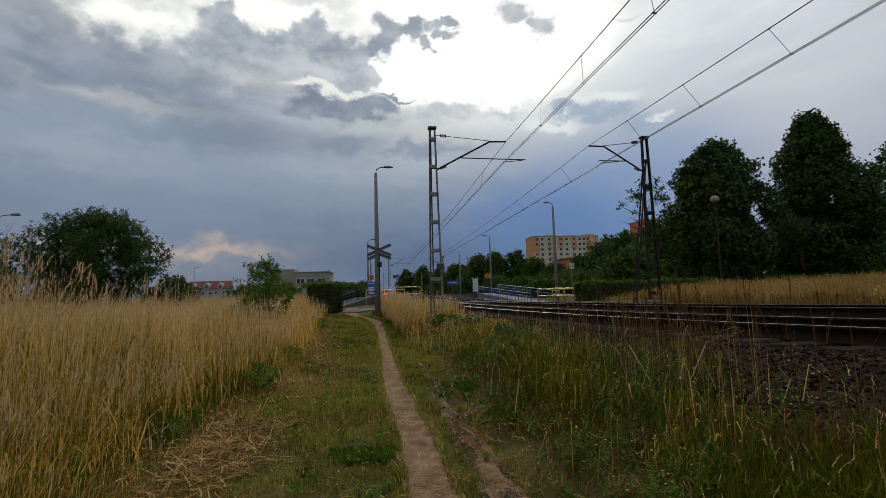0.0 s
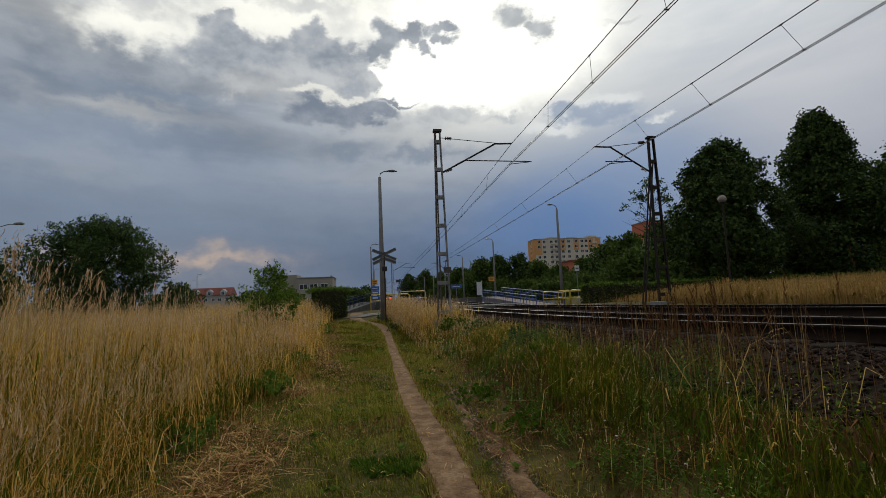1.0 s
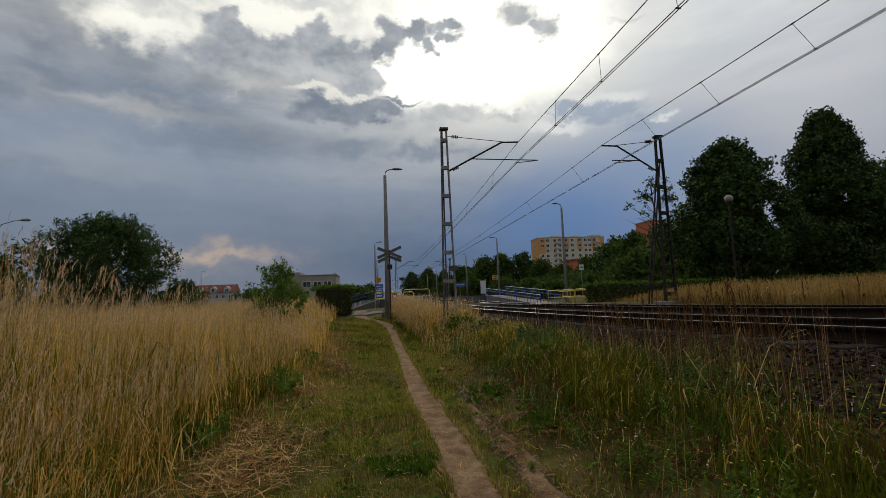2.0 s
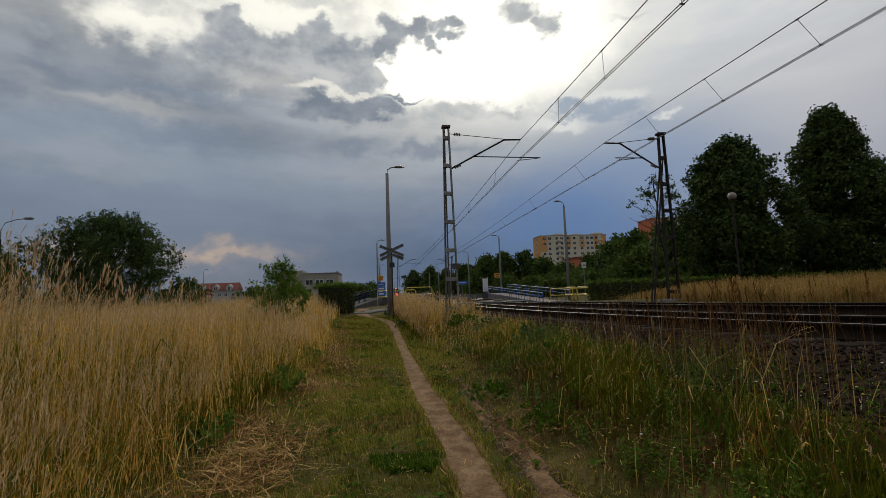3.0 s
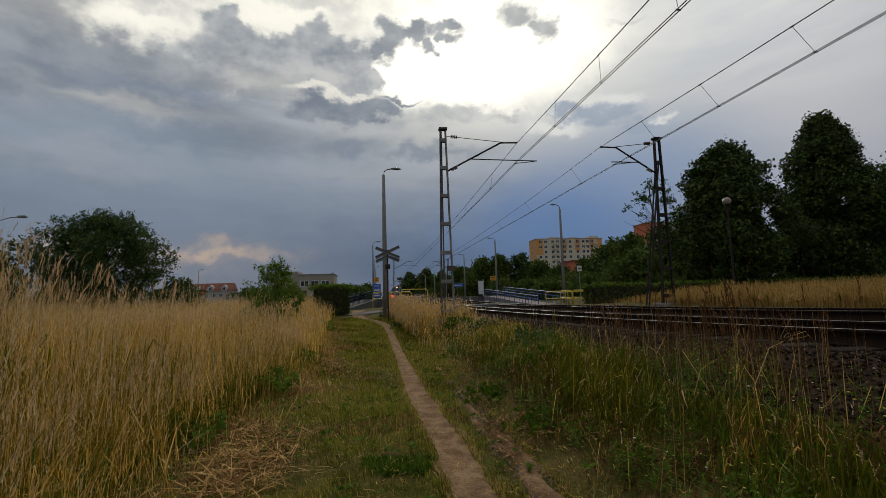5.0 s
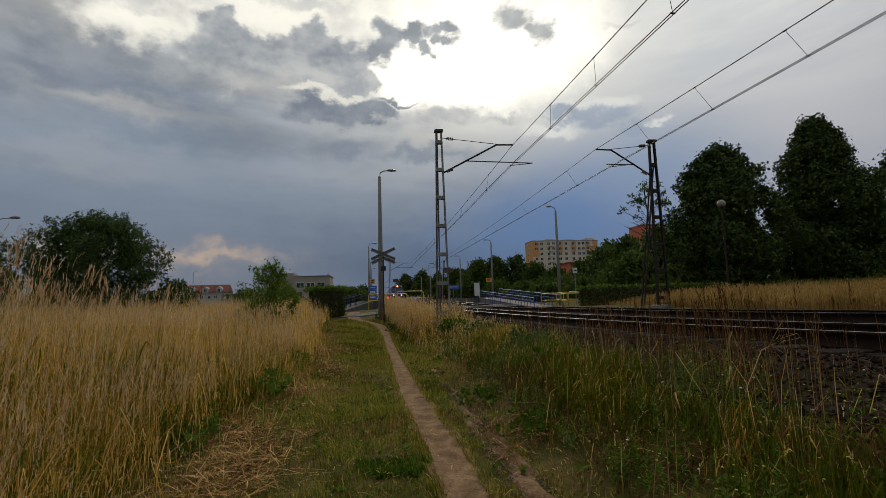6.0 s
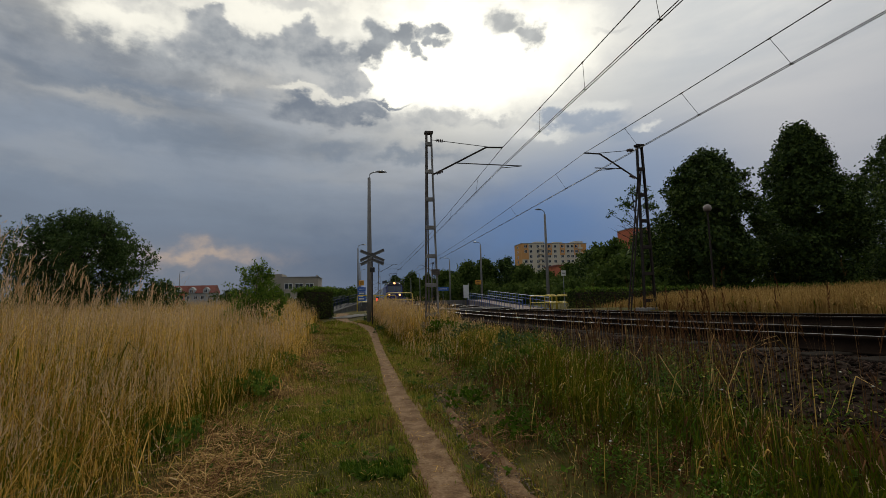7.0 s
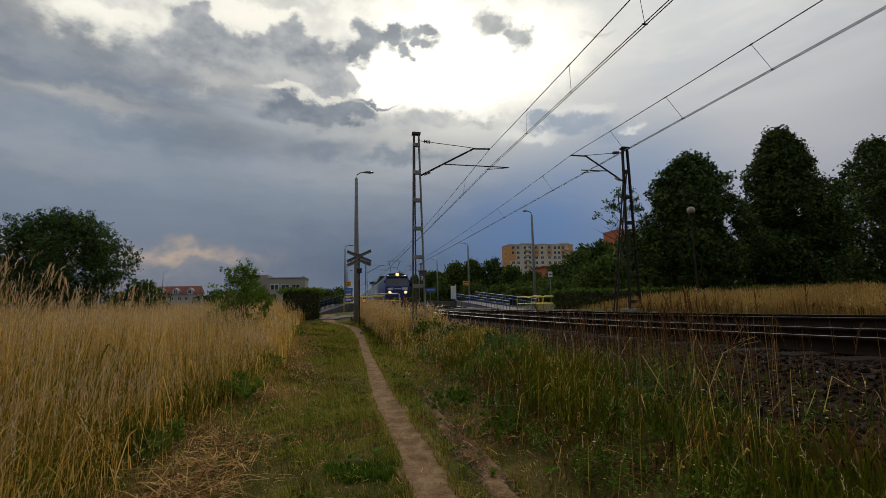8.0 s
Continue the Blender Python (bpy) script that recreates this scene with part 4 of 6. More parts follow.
def far_grass():
    r = np.random.RandomState(41)
    n = 30000
    y = r.uniform(2, 25.6, n)
    x = 11.9 + 15 * r.rand(n) ** 1.5
    k = (y < 19) | (x > 13.2)
    x, y = x[k], y[k]
    n = len(x)
    h = 0.62 * r.uniform(0.5, 1.15, n) * (0.7 + 0.5 * clumpy(x, y, 0.8, 46)) * (0.3 + 0.7 * step(0.5, 0.72, x / y))
    blades("far_meadow", x, y, h, 0.02 * r.uniform(0.6, 1.4, n), [M["meadow"], M["green"], M["meadow"]], "band of tall dry grass beyond the tracks", "grass", 42, 0.12, (0.5, 0.16, 0.012), 0.3, mat_of=lambda x, y, q: (q.rand(len(x)) < 0.08).astype(int))


def lying(name, x, y, reach, mats, label, seed, width=0.0026, lift=0.10, pick=None):
    """Dry stalks lying on the ground this way and that."""
    r = np.random.RandomState(seed)
    n = len(x)
    a, l = r.uniform(0, 6.28, n), r.uniform(*reach, n)
    z = ground_z(x, y) + r.uniform(0.02, lift, n)
    d = np.stack([np.cos(a), np.sin(a), r.normal(0, 0.18, n)], -1) * l[:, None]
    s = np.stack([-np.sin(a), np.cos(a), 0 * a], -1) * width * (1 + y[:, None] / 10)
    o = np.stack([x, y, z], -1)
    V = np.stack([o - s, o + s, o + d * 0.5 + (0, 0, 0.012) - s, o + d * 0.5 + (0, 0, 0.012) + s, o + d], 1).reshape(-1, 3)
    F = (np.arange(n)[:, None, None] * 5 + np.array([(0, 1, 3), (0, 3, 2), (2, 3, 4)])[None]).reshape(-1, 3)
    which = np.zeros(n, int) if pick is None else (r.rand(n) < pick).astype(int)
    return tagged(raw(name, V, F, mats, np.repeat(which, 3)), label, "hay", kind="stuff")


def mown_hay():
    r = np.random.RandomState(51)
    n = 16000
    y = 2.2 + 19 * r.rand(n) ** 1.5
    x = field_edge(y) + np.interp(y, [0, 4.5, 7, 12, 22], [0.8, 0.88, 0.75, 0.6, 0.7]) + r.normal(0, 0.34, n)
    k = r.rand(n) < 0.08 + 1.0 * step(0.52, 0.75, clumpy(x, y, 0.30, 9)) + 1.2 * np.exp(-((x + 1.15) / 0.4) ** 2 - ((y - 4.7) / 0.9) ** 2)
    lying("mown_hay", x[k], y[k], (0.06, 0.34), [M["hay"], M["dock"]], "flattened swath of dry mown hay", 52, 0.0026, 0.10, 0.25)
    # dry litter at the foot of the bank and through the short grass
    n = 9000
    y = 2.4 + 9 * r.rand(n) ** 1.3
    x = 1.15 + 1.25 * r.rand(n)
    k = r.rand(n) < 0.12 + 1.1 * step(0.45, 0.75, clumpy(x, y, 0.28, 55))
    lying("dry_litter", x[k], y[k], (0.04, 0.22), [M["dock"], M["hay"]], "brown dry litter at the foot of the bank", 56, 0.0022, 0.06, 0.3)
    n = 2600
    y = 2.2 + 16 * r.rand(n) ** 1.6
    x = field_edge(y) + 0.4 + r.rand(n) * (1.3 - field_edge(y))
    lying("loose_straw", x, y, (0.03, 0.14), [M["hay"], M["straw"]], "single pale straws lying in the short grass", 57, 0.0016, 0.08, 0.4)


def leaf_cloud(name, centres, radii, n, size, mat, seed, parent=None, shell=0.55, flat=1.0):
    """Leaves as small folded blades, thick near the surface of the clumps, thinner inside."""
    r = np.random.RandomState(seed)
    centres, radii = np.asarray(centres, float), np.asarray(radii, float)
    w = (radii ** 2).sum(1) if radii.ndim > 1 else radii ** 2
    # twigs on the clumps, a few leaves on each
    per = 7
    m = -(-n // per)
    kt = r.choice(len(centres), m, p=w / w.sum())
    d = r.normal(0, 1, (m, 3))
    d /= np.linalg.norm(d, axis=1, keepdims=True)
    q = (shell + (1.0 - shell) * r.rand(m) ** 0.7)[:, None]
    rad = radii[kt] if radii.ndim > 1 else radii[kt][:, None]
    tw = np.repeat(np.arange(m), per)[:n]
    d = d[tw]
    p = (centres[kt] + d[:: per][:m] * q * rad)[tw] + d * size * (r.rand(n) * 2.2)[:, None] + r.normal(0, size * 0.95, (n, 3))
    u = r.normal(0, 1, (n, 3))
    u /= np.linalg.norm(u, axis=1, keepdims=True)
    v = np.cross(u, d + r.normal(0, 0.6, (n, 3)))
    v /= np.linalg.norm(v, axis=1, keepdims=True) + 1e-9
    s = (size * r.uniform(0.55, 1.35, n))[:, None]
    u, v = u * s, v * s * 0.62 * flat
    V = np.stack([p - u, p + v - u * 0.1, p + u, p - v - u * 0.1], 1).reshape(-1, 3)
    b = np.arange(n)[:, None, None] * 4
    F = (b + np.array([(0, 1, 2), (0, 2, 3)])[None]).reshape(-1, 3)
    return raw(name, V, F, [mat], parent=parent)


def tree(name, x, y, z, height, half, crown_low, leaves, size, mat, label, seed, shape=0.5, clumps=46, category="tree", trunk_r=0.22, shell=0.45, spill=0.16, fine=1.0, shoots=0, shoot=1.0, rise=0.5):
    """A tapered trunk, limbs to the clumps, and a crown of leaves with an uneven outline."""
    r = np.random.RandomState(seed)
    t = thing(name, x, y, z, label, category)
    cs, rs = [], []
    for i in range(clumps):
        u = (i + r.rand()) / clumps
        zz = crown_low + (height - crown_low) * u
        # the widest place of the crown is at `shape` of its height
        f = (u / shape) ** 0.5 if u < shape else ((1 - u) / (1 - shape)) ** 0.62
        ang, rr = i * 2.39996 + r.uniform(-0.4, 0.4), half * f * r.uniform(0.45, 1.0)
        rad = half * fine * r.uniform(0.17, 0.36) * (0.62 + 0.38 * f)
        rr = max(0.0, rr - rad * 0.5)
        cs.append((rr * math.cos(ang), rr * math.sin(ang), min(zz, height - rad * 0.7)))
        rs.append((rad, rad, rad * r.uniform(0.75, 1.05)))
    bm = tube(bmesh.new(), [(0, 0, -0.3), (0.03, 0.02, height * 0.25), (-0.04, 0.05, height * 0.55), (0, 0, height * 0.86)], [trunk_r * 1.25, trunk_r, trunk_r * 0.6, trunk_r * 0.12], 10)
    part("trunk", bm, M["bark"], t, smooth_faces=True)
    bm = bmesh.new()
    for c in cs[::2]:
        h0 = max(0.1, c[2] * 0.62)
        tube(bm, [(0, 0, h0), (c[0] * 0.5, c[1] * 0.5, h0 + (c[2] - h0) * 0.6), c], [trunk_r * 0.32, trunk_r * 0.2, trunk_r * 0.06], 5, cap=False)
    part("limbs", bm, M["bark"], t)
    crown = leaf_cloud("crown", cs, rs, int(leaves * (1 - spill)), size, mat, seed + 1, t, shell)
    # loose sprays that break the outline
    sp = [(c[0] * 1.08, c[1] * 1.08, c[2] + (0.3 if c[2] > height * 0.7 else 0.1) * half * 0.2) for c in cs]
    leaf_cloud("outer_sprays", sp, [(q[0] * 0.95, q[1] * 0.95, q[2] * 1.0) for q in rs], int(leaves * spill), size * 0.9, mat, seed + 2, t, 0.6)
    # long leafy shoots that stand out of the crown
    if shoots:
        tips = []
        high = [c for c in cs if c[2] > crown_low + (height - crown_low) * 0.35]
        for _ in range(shoots):
            c = Vector(high[r.randint(len(high))])
            d = (Vector((c.x, c.y, 0)).normalized() * r.uniform(0.3, 1.0) + Vector((r.normal(0, 0.3), r.normal(0, 0.3), r.uniform(0.4, 1.6) * rise))).normalized()
            l = shoot * r.uniform(0.6, 1.25)
            q = c + d * l + Vector((0, 0, -0.08 * l))
            part("branch", tube(bmesh.new(), [c, c + d * l * 0.5, q], [trunk_r * 0.1, trunk_r * 0.06, trunk_r * 0.02], 4, cap=False), M["bark"], t)
            tips += [tuple(c.lerp(q, u)) for u in (0.45, 0.62, 0.8, 0.96)]
        leaf_cloud("shoot_foliage", tips, [size * 1.6] * len(tips), len(tips) * 16, size * 0.8, mat, seed + 3, t, 0.1)
    return t


def leafy_weeds():
    """Broad-leaved weeds: rosettes and climbing sprays of small leaves on the bank and along the meadow edge."""
    r = np.random.RandomState(71)
    for i, (x, y, rad, h, n, mat) in enumerate(((2.6, 15.2, 0.5, 0.6, 900, "weed"), (2.9, 12.6, 0.4, 0.45, 600, "leaf_bush"), (2.6, 6.6, 0.4, 0.42, 600, "weed"), (1.75, 5.0, 0.3, 0.13, 420, "weed"), (1.6, 6.6, 0.34, 0.12, 420, "weed"), (2.9, 8.6, 0.45, 0.5, 600, "leaf_bush"),
                                             (-1.65, 8.0, 0.4, 0.55, 600, "leaf_light"), (-1.9, 5.6, 0.3, 0.4, 420, "leaf_light"), (-1.8, 12.0, 0.35, 0.42, 420, "leaf_light"), (-2.35, 21.5, 0.5, 0.6, 420, "leaf_light"), (1.5, 25.5, 0.7, 0.5, 700, "leaf_bush"), (0.9, 28.6, 0.6, 0.55, 700, "leaf_bush"), (1.3, 21.5, 0.6, 0.5, 700, "leaf_bush"), (0.95, 29.5, 0.8, 0.7, 700, "leaf_bush"))):
        t = thing("leafy_weed", x, y, gz(x, y) - 0.02, "low leafy green weed among the grasses", "weed", "leafy weeds")
        cs = [(rad * math.sqrt(q) * math.cos(k * 2.4), rad * math.sqrt(q) * math.sin(k * 2.4), h * (0.25 + 0.55 * r.rand() * (1 - 0.5 * q))) for k, q in enumerate(np.linspace(0.02, 1, 12))]
        bm = bmesh.new()
        for c in cs:
            tube(bm, [(c[0] * 0.3, c[1] * 0.3, 0), c], [0.006, 0.003], 4)
        part("stems", bm, M["stem"], t)
        leaf_cloud("foliage", cs, [rad * 0.33] * 12, n, 0.022 + 0.0016 * y, M[mat], 700 + i, t, 0.2)


def dock_clump():
    r = np.random.RandomState(73)
    n = 250
    x, y = np.concatenate([3.0 + 0.16 * r.randn(60), 2.8 + 0.25 * r.randn(70), 3.25 + 0.2 * r.randn(120)]), np.concatenate([3.75 + 0.25 * r.randn(60), 5.0 + 0.9 * r.randn(70), 4.6 + 1.1 * r.randn(120)])
    blades("dock_stalks", x, y, r.uniform(0.45, 0.85, n), np.full(n, 0.006), [M["dock"], M["hay"], M["dock"]], "clump of reddish-brown dry dock stalks", "weeds", 74, 0.12, (0.6, 0.2, 0.004), 0.15, mat_of=lambda x, y, q: (q.rand(len(x)) < 0.55).astype(int), spikelets=12)


gz = lambda x, y: float(ground_z(x, y))
leafy_weeds()
dock_clump()
tall_grass()
short_grass()
bank_grass()
far_grass()
mown_hay()
low_rosettes()

# lindens beyond the hedge
tree("linden_tree", 23.1, 28.0, 0.9, 10.1, 4.35, 0.3, 66000, 0.11, M["leaf"], "dense dark green linden with a rounded crown", 101, 0.40, 84, spill=0.22, shoots=70, shoot=0.75, fine=0.9)
tree("linden_tree", 31.1, 28.2, 0.9, 12.4, 4.4, 0.3, 74000, 0.11, M["leaf"], "tall dark green linden with a pointed crown", 111, 0.27, 100, spill=0.22, shoots=80, shoot=0.75, fine=0.9)
tree("linden_tree", 41.6, 29.5, 0.9, 12.6, 4.8, 0.3, 44000, 0.11, M["leaf"], "dense dark green linden at the end of the row", 121, 0.40, 70, spill=0.22, shoots=40, shoot=0.75)
# the broad bush in the field
tree("wild_pear_tree", -21.4, 40, 0.5, 7.9, 5.6, 0.2, 54000, 0.085, M["leaf_bush"], "broad wild pear tree standing in the meadow", 131, 0.60, 120, trunk_r=0.2, shell=0.3, spill=0.16, fine=0.75, shoots=170, shoot=1.5)
tree("hawthorn_bush", -16.4, 42, 0.5, 2.9, 2.6, 0.1, 3500, 0.13, M["leaf_bush"], "low dark hawthorn beside the wild pear", 133, 0.45, 24, "bush", 0.07)
tree("hawthorn_bush", -29.2, 41, 0.5, 5.3, 2.1, 0.3, 4500, 0.14, M["leaf_bush"], "dark bush at the edge of the meadow", 135, 0.45, 26, "bush", 0.08)
tree("young_ash_tree", -3.3, 16.0, 0.05, 2.45, 1.25, 0.4, 4800, 0.042, M["leaf_light"], "young green sapling in the tall grass", 141, 0.32, 40, "sapling", 0.03, 0.2, 0.3, 0.8, 34, 0.55, 1.6)

# ---- hedges ----
def hedge(name, pts, width, height, z0, leaves, size, label, seed):
    """A clipped hedge along pts: a dark twiggy core with a coat of leaves."""
    t = thing(name, pts[0][0], pts[0][1], z0, label, "hedge")
    r = np.random.RandomState(seed)
    o = np.array(pts[0])
    P = [np.array(p) - o for p in pts]
    bm = bmesh.new()
    for p, q in zip(P, P[1:]):
        bar(bm, (*p, height * 0.47), (*q, height * 0.47), width * 0.86, height * 0.9)
    part("core", bm, M["bark"], t)
    seg = np.array([np.linalg.norm(q - p) for p, q in zip(P, P[1:])])
    k = r.choice(len(seg), leaves, p=seg / seg.sum())
    u = r.uniform(-0.01, 1.01, leaves)
    A, B = np.array(P)[k], np.array(P)[k + 1]
    c = A + (B - A) * u[:, None]
    d = (B - A) / seg[k][:, None]
    nrm = np.stack([-d[:, 1], d[:, 0]], -1)
    # over the perimeter of the section
    s = r.uniform(0, 2 * height + width, leaves)
    off = np.where(s < height, -width / 2, np.where(s < height + width, s - height - width / 2, width / 2))
    zz = np.where(s < height, s, np.where(s < height + width, height, 2 * height + width - s))
    end = r.rand(leaves) < width / (seg.sum() + width) * 1.2
    last = r.rand(leaves) < 0.5
    c = np.where(end[:, None], np.where(last[:, None], P[-1], P[0]), c)
    off = np.where(end, r.uniform(-width / 2, width / 2, leaves), off)
    zz = np.where(end, r.uniform(0, height, leaves), zz)
    rnd = 1 - 0.24 * (zz / height) ** 5
    p3 = np.concatenate([c + nrm * (off * rnd)[:, None], zz[:, None]], 1) + r.normal(0, 0.045, (leaves, 3))
    a = r.normal(0, 1, (leaves, 3))
    a /= np.linalg.norm(a, axis=1, keepdims=True)
    b = np.cross(a, r.normal(0, 1, (leaves, 3)))
    b /= np.linalg.norm(b, axis=1, keepdims=True)
    sz = (size * r.uniform(0.6, 1.3, leaves))[:, None]
    V = np.stack([p3 - a * sz, p3 + b * sz * 0.6, p3 + a * sz, p3 - b * sz * 0.6], 1).reshape(-1, 3)
    F = (np.arange(leaves)[:, None, None] * 4 + np.array([(0, 1, 2), (0, 2, 3)])[None]).reshape(-1, 3)
    raw("leaves", V, F, [M["leaf_hedge"]], parent=t)
    # paler leaves along the top put the hedge's lit upper edge into colour
    tops = [tuple(np.array(p) + (np.array(q) - np.array(p)) * u) + (height,) for p, q in zip(P, P[1:]) for u in np.linspace(0, 1, 24)]
    leaf_cloud("new_growth", tops, [(width * 0.46, width * 0.46, 0.14 if width > 1.5 else 0.07)] * len(tops), leaves // 3, size, M["leaf_light"], seed + 1, t, 0.3)
    return t


hedge("clipped_hedge", [(-4.15, 33.5), (-2.3, 34.1)], 2.0, 1.95, 0.48, 11000, 0.055, "block of clipped dark green hedge by the crossing", 201)
hedge("clipped_hedge", [(12.45, 26.9), (22.0, 26.4), (34.0, 25.6)], 1.0, 1.08, 0.82, 26000, 0.06, "long low clipped hedge behind the dry grass", 203)

# ---- lamps and signs ----
M.update({
    "yellow": material("yellow painted tube", [(0.50, 0.36, 0.03), (0.70, 0.52, 0.06)], 4.0, 0.45),
    "blue": material("blue painted steel", [(0.012, 0.042, 0.18), (0.028, 0.085, 0.28)], 4.0, 0.45),
    "mast_blue": material("grimy dark blue steel", [(0.008, 0.014, 0.035), (0.016, 0.028, 0.06)], 4.0, 0.8),
    "pale_rail": material("pale worn handrail", [(0.26, 0.32, 0.40), (0.42, 0.48, 0.56)], 4.0, 0.6),
    "white": material("white board", [(0.55, 0.55, 0.55), (0.72, 0.72, 0.71)], 3.0, 0.5),
    "red": material("red edge", [(0.30, 0.03, 0.025), (0.42, 0.05, 0.04)], 3.0, 0.5),
    "grime": material("weathered sign board", [(0.05, 0.05, 0.05), (0.11, 0.105, 0.10)], 5.0, 0.7),
    "orange": material("orange board", [(0.62, 0.27, 0.02), (0.78, 0.36, 0.04)], 3.0, 0.5),
    "sign_blue": material("blue board", [(0.02, 0.09, 0.36), (0.03, 0.13, 0.45)], 3.0, 0.5),
    "black": material("black board", [(0.012, 0.012, 0.013), (0.03, 0.03, 0.03)], 4.0, 0.6),
    "globe": material("opal globe", [(0.20, 0.155, 0.135), (0.30, 0.24, 0.21)], 3.0, 0.35),
    "paving": material("concrete slabs", [(0.16, 0.15, 0.14), (0.28, 0.265, 0.25)], 2.5, 0.9, bump=0.3, piece=0.4),
    "ramp_slab": material("pinkish ramp concrete", [(0.20, 0.165, 0.15), (0.33, 0.285, 0.265)], 1.5, 0.9, bump=0.3),
    "slab": material("platform concrete", [(0.075, 0.072, 0.068), (0.14, 0.135, 0.13)], 1.5, 0.9, bump=0.3),
})


def street_lamp(x, y, z, top, arm, label, group="platform lamps", r0=0.12, mat="pole"):
    """A tapered pole with a short bent arm and a flat lantern; arm: reach along x."""
    t = thing("street_lamp", x, y, z, label, "lamp", group)
    h = top - z
    part("pole", tube(bmesh.new(), [(0, 0, -0.3), (0, 0, h * 0.5), (0, 0, h - 0.35)], [r0, r0 * 0.8, r0 * 0.55], 12), M[mat], t, smooth_faces=True)
    s = 1 if arm > 0 else -1
    part("arm", tube(bmesh.new(), [(0, 0, h - 0.4), (s * 0.05, 0, h - 0.12), (s * 0.25, 0, h), (arm * 0.6, 0, h + 0.03)], 0.035, 8), M["lamp"], t, smooth_faces=True)
    bm = tube(bmesh.new(), [(arm * 0.45, 0, h + 0.03), (arm * 0.6, 0, h + 0.05), (arm * 0.85, 0, h + 0.05), (arm * 1.12, 0, h + 0.01)], [0.05, 0.12, 0.14, 0.04], 10)
    for v in bm.verts:
        v.co.z = h + 0.03 + (v.co.z - h - 0.03) * 0.55
    part("lantern", bm, M["lamp"], t, smooth_faces=True)
    return t


street_lamp(0.45, 28.0, 0.6, 9.30, 0.95, "tall grey concrete street lamp beside the crossing", r0=0.16)
street_lamp(-0.55, 58, 1.0, 8.5, 0.9, "grey lamp post on the station platform")
street_lamp(-0.5, 82, 1.0, 8.6, 0.9, "grey lamp post on the station platform")
street_lamp(-0.45, 106, 1.0, 8.7, 0.9, "grey lamp post on the station platform")
for y in (38, 58, 80, 102, 124, 148):
    street_lamp(15.54 if y == 38 else 14.85, y, 0.85 if y == 38 else 1.5, 9.1 if y == 38 else 8.8, -0.75 if y == 38 else -0.9, "grey lamp post with a small lantern on the far platform", r0=0.15)
street_lamp(-53.5, 150, 0.8, 11.8, 1.2, "slim street lamp beyond the meadow", "road lamps")


def pole_lamp(x, y):
    t = thing("wooden_pole_lamp", x, y, 0.6, "street lamp on a dark wooden A-frame pole", "lamp")
    for s in (-1, 1):
        part("timber", tube(bmesh.new(), [(s * 0.85, 0, -0.3), (s * 0.1, 0, 9.2)], [0.15, 0.1], 8), M["bark"], t)
    for z in (5.2, 7.6, 8.5):
        part("crosspiece", bar(bmesh.new(), (-0.45, -0.1, z), (0.45, -0.1, z), 0.08, 0.1), M["bark"], t)
    part("arm", tube(bmesh.new(), [(0.1, 0, 8.4), (0.15, 0, 10.3), (0.55, 0, 11.1), (1.8, 0, 11.5), (2.6, 0, 11.55)], 0.05), M["lamp"], t)
    bm = tube(bmesh.new(), [(2.4, 0, 11.55), (2.7, 0, 11.6), (3.3, 0, 11.6), (3.6, 0, 11.55)], [0.06, 0.16, 0.18, 0.05], 10)
    part("lantern", bm, M["lamp"], t, smooth_faces=True)


pole_lamp(-43.8, 60)
lamp = thing("park_lamp", 17.5, 21.2, 0.95, "park lamp with a dull opal globe on a thin post", "lamp")
part("post", tube(bmesh.new(), [(0, 0, -0.2), (0, 0, 0.9), (0, 0, 0.95), (0, 0, 4.75)], [0.075, 0.075, 0.05, 0.042], 10), M["mast_dark"], lamp)
part("collar", tube(bmesh.new(), [(0, 0, 4.7), (0, 0, 4.82)], [0.06, 0.11], 12), M["mast_dark"], lamp)
bm = bmesh.new()
bmesh.ops.create_uvsphere(bm, u_segments=20, v_segments=12, radius=0.2)
bmesh.ops.translate(bm, verts=bm.verts, vec=(0, 0, 4.97))
for v in bm.verts:
    if v.co.z < 4.83:
        v.co.z = 4.83
part("globe", bm, M["globe"], lamp, "dull pinkish opal globe", True)


def crossing_sign():
    """A double warning cross for a line of two tracks."""
    t = thing("crossing_cross", 0.55, 25.0, 0.55, "weathered double warning cross on a thin post", "sign")
    part("post", tube(bmesh.new(), [(0, 0, -0.2), (0, 0, 3.55)], 0.032, 8), M["mast_dark"], t)

    def board(p, q, d):
        b = part("board", bar(bmesh.new(), (p[0], d, p[1]), (q[0], d, q[1]), 0.02, 0.16, (0, 0, 1)), M["grime"], t)
        part("rim", bar(bmesh.new(), (p[0], d - 0.014, p[1] - 0.06), (q[0], d - 0.014, q[1] - 0.06), 0.006, 0.025, (0, 0, 1)), M["lamp"], b, "pale lower rim")
    board((-0.62, 3.08 + 0.06), (0.62, 3.70), -0.06)
    board((-0.62, 3.66), (0.62, 3.12), -0.09)
    board((-0.02, 3.19), (-0.6, 2.93), -0.06)
    board((0.02, 3.19), (0.6, 2.95), -0.06)
    s = part("signal_box", box(bmesh.new(), -0.13, 0.13, -0.2, -0.05, 2.52, 2.78, 0.02), M["black"], t, "small black signal head")
    for dz in (2.59, 2.71):
        part("hood", tube(bmesh.new(), [(0, -0.32, dz), (0, -0.2, dz)], [0.055, 0.05], 10), M["black"], s)


crossing_sign()


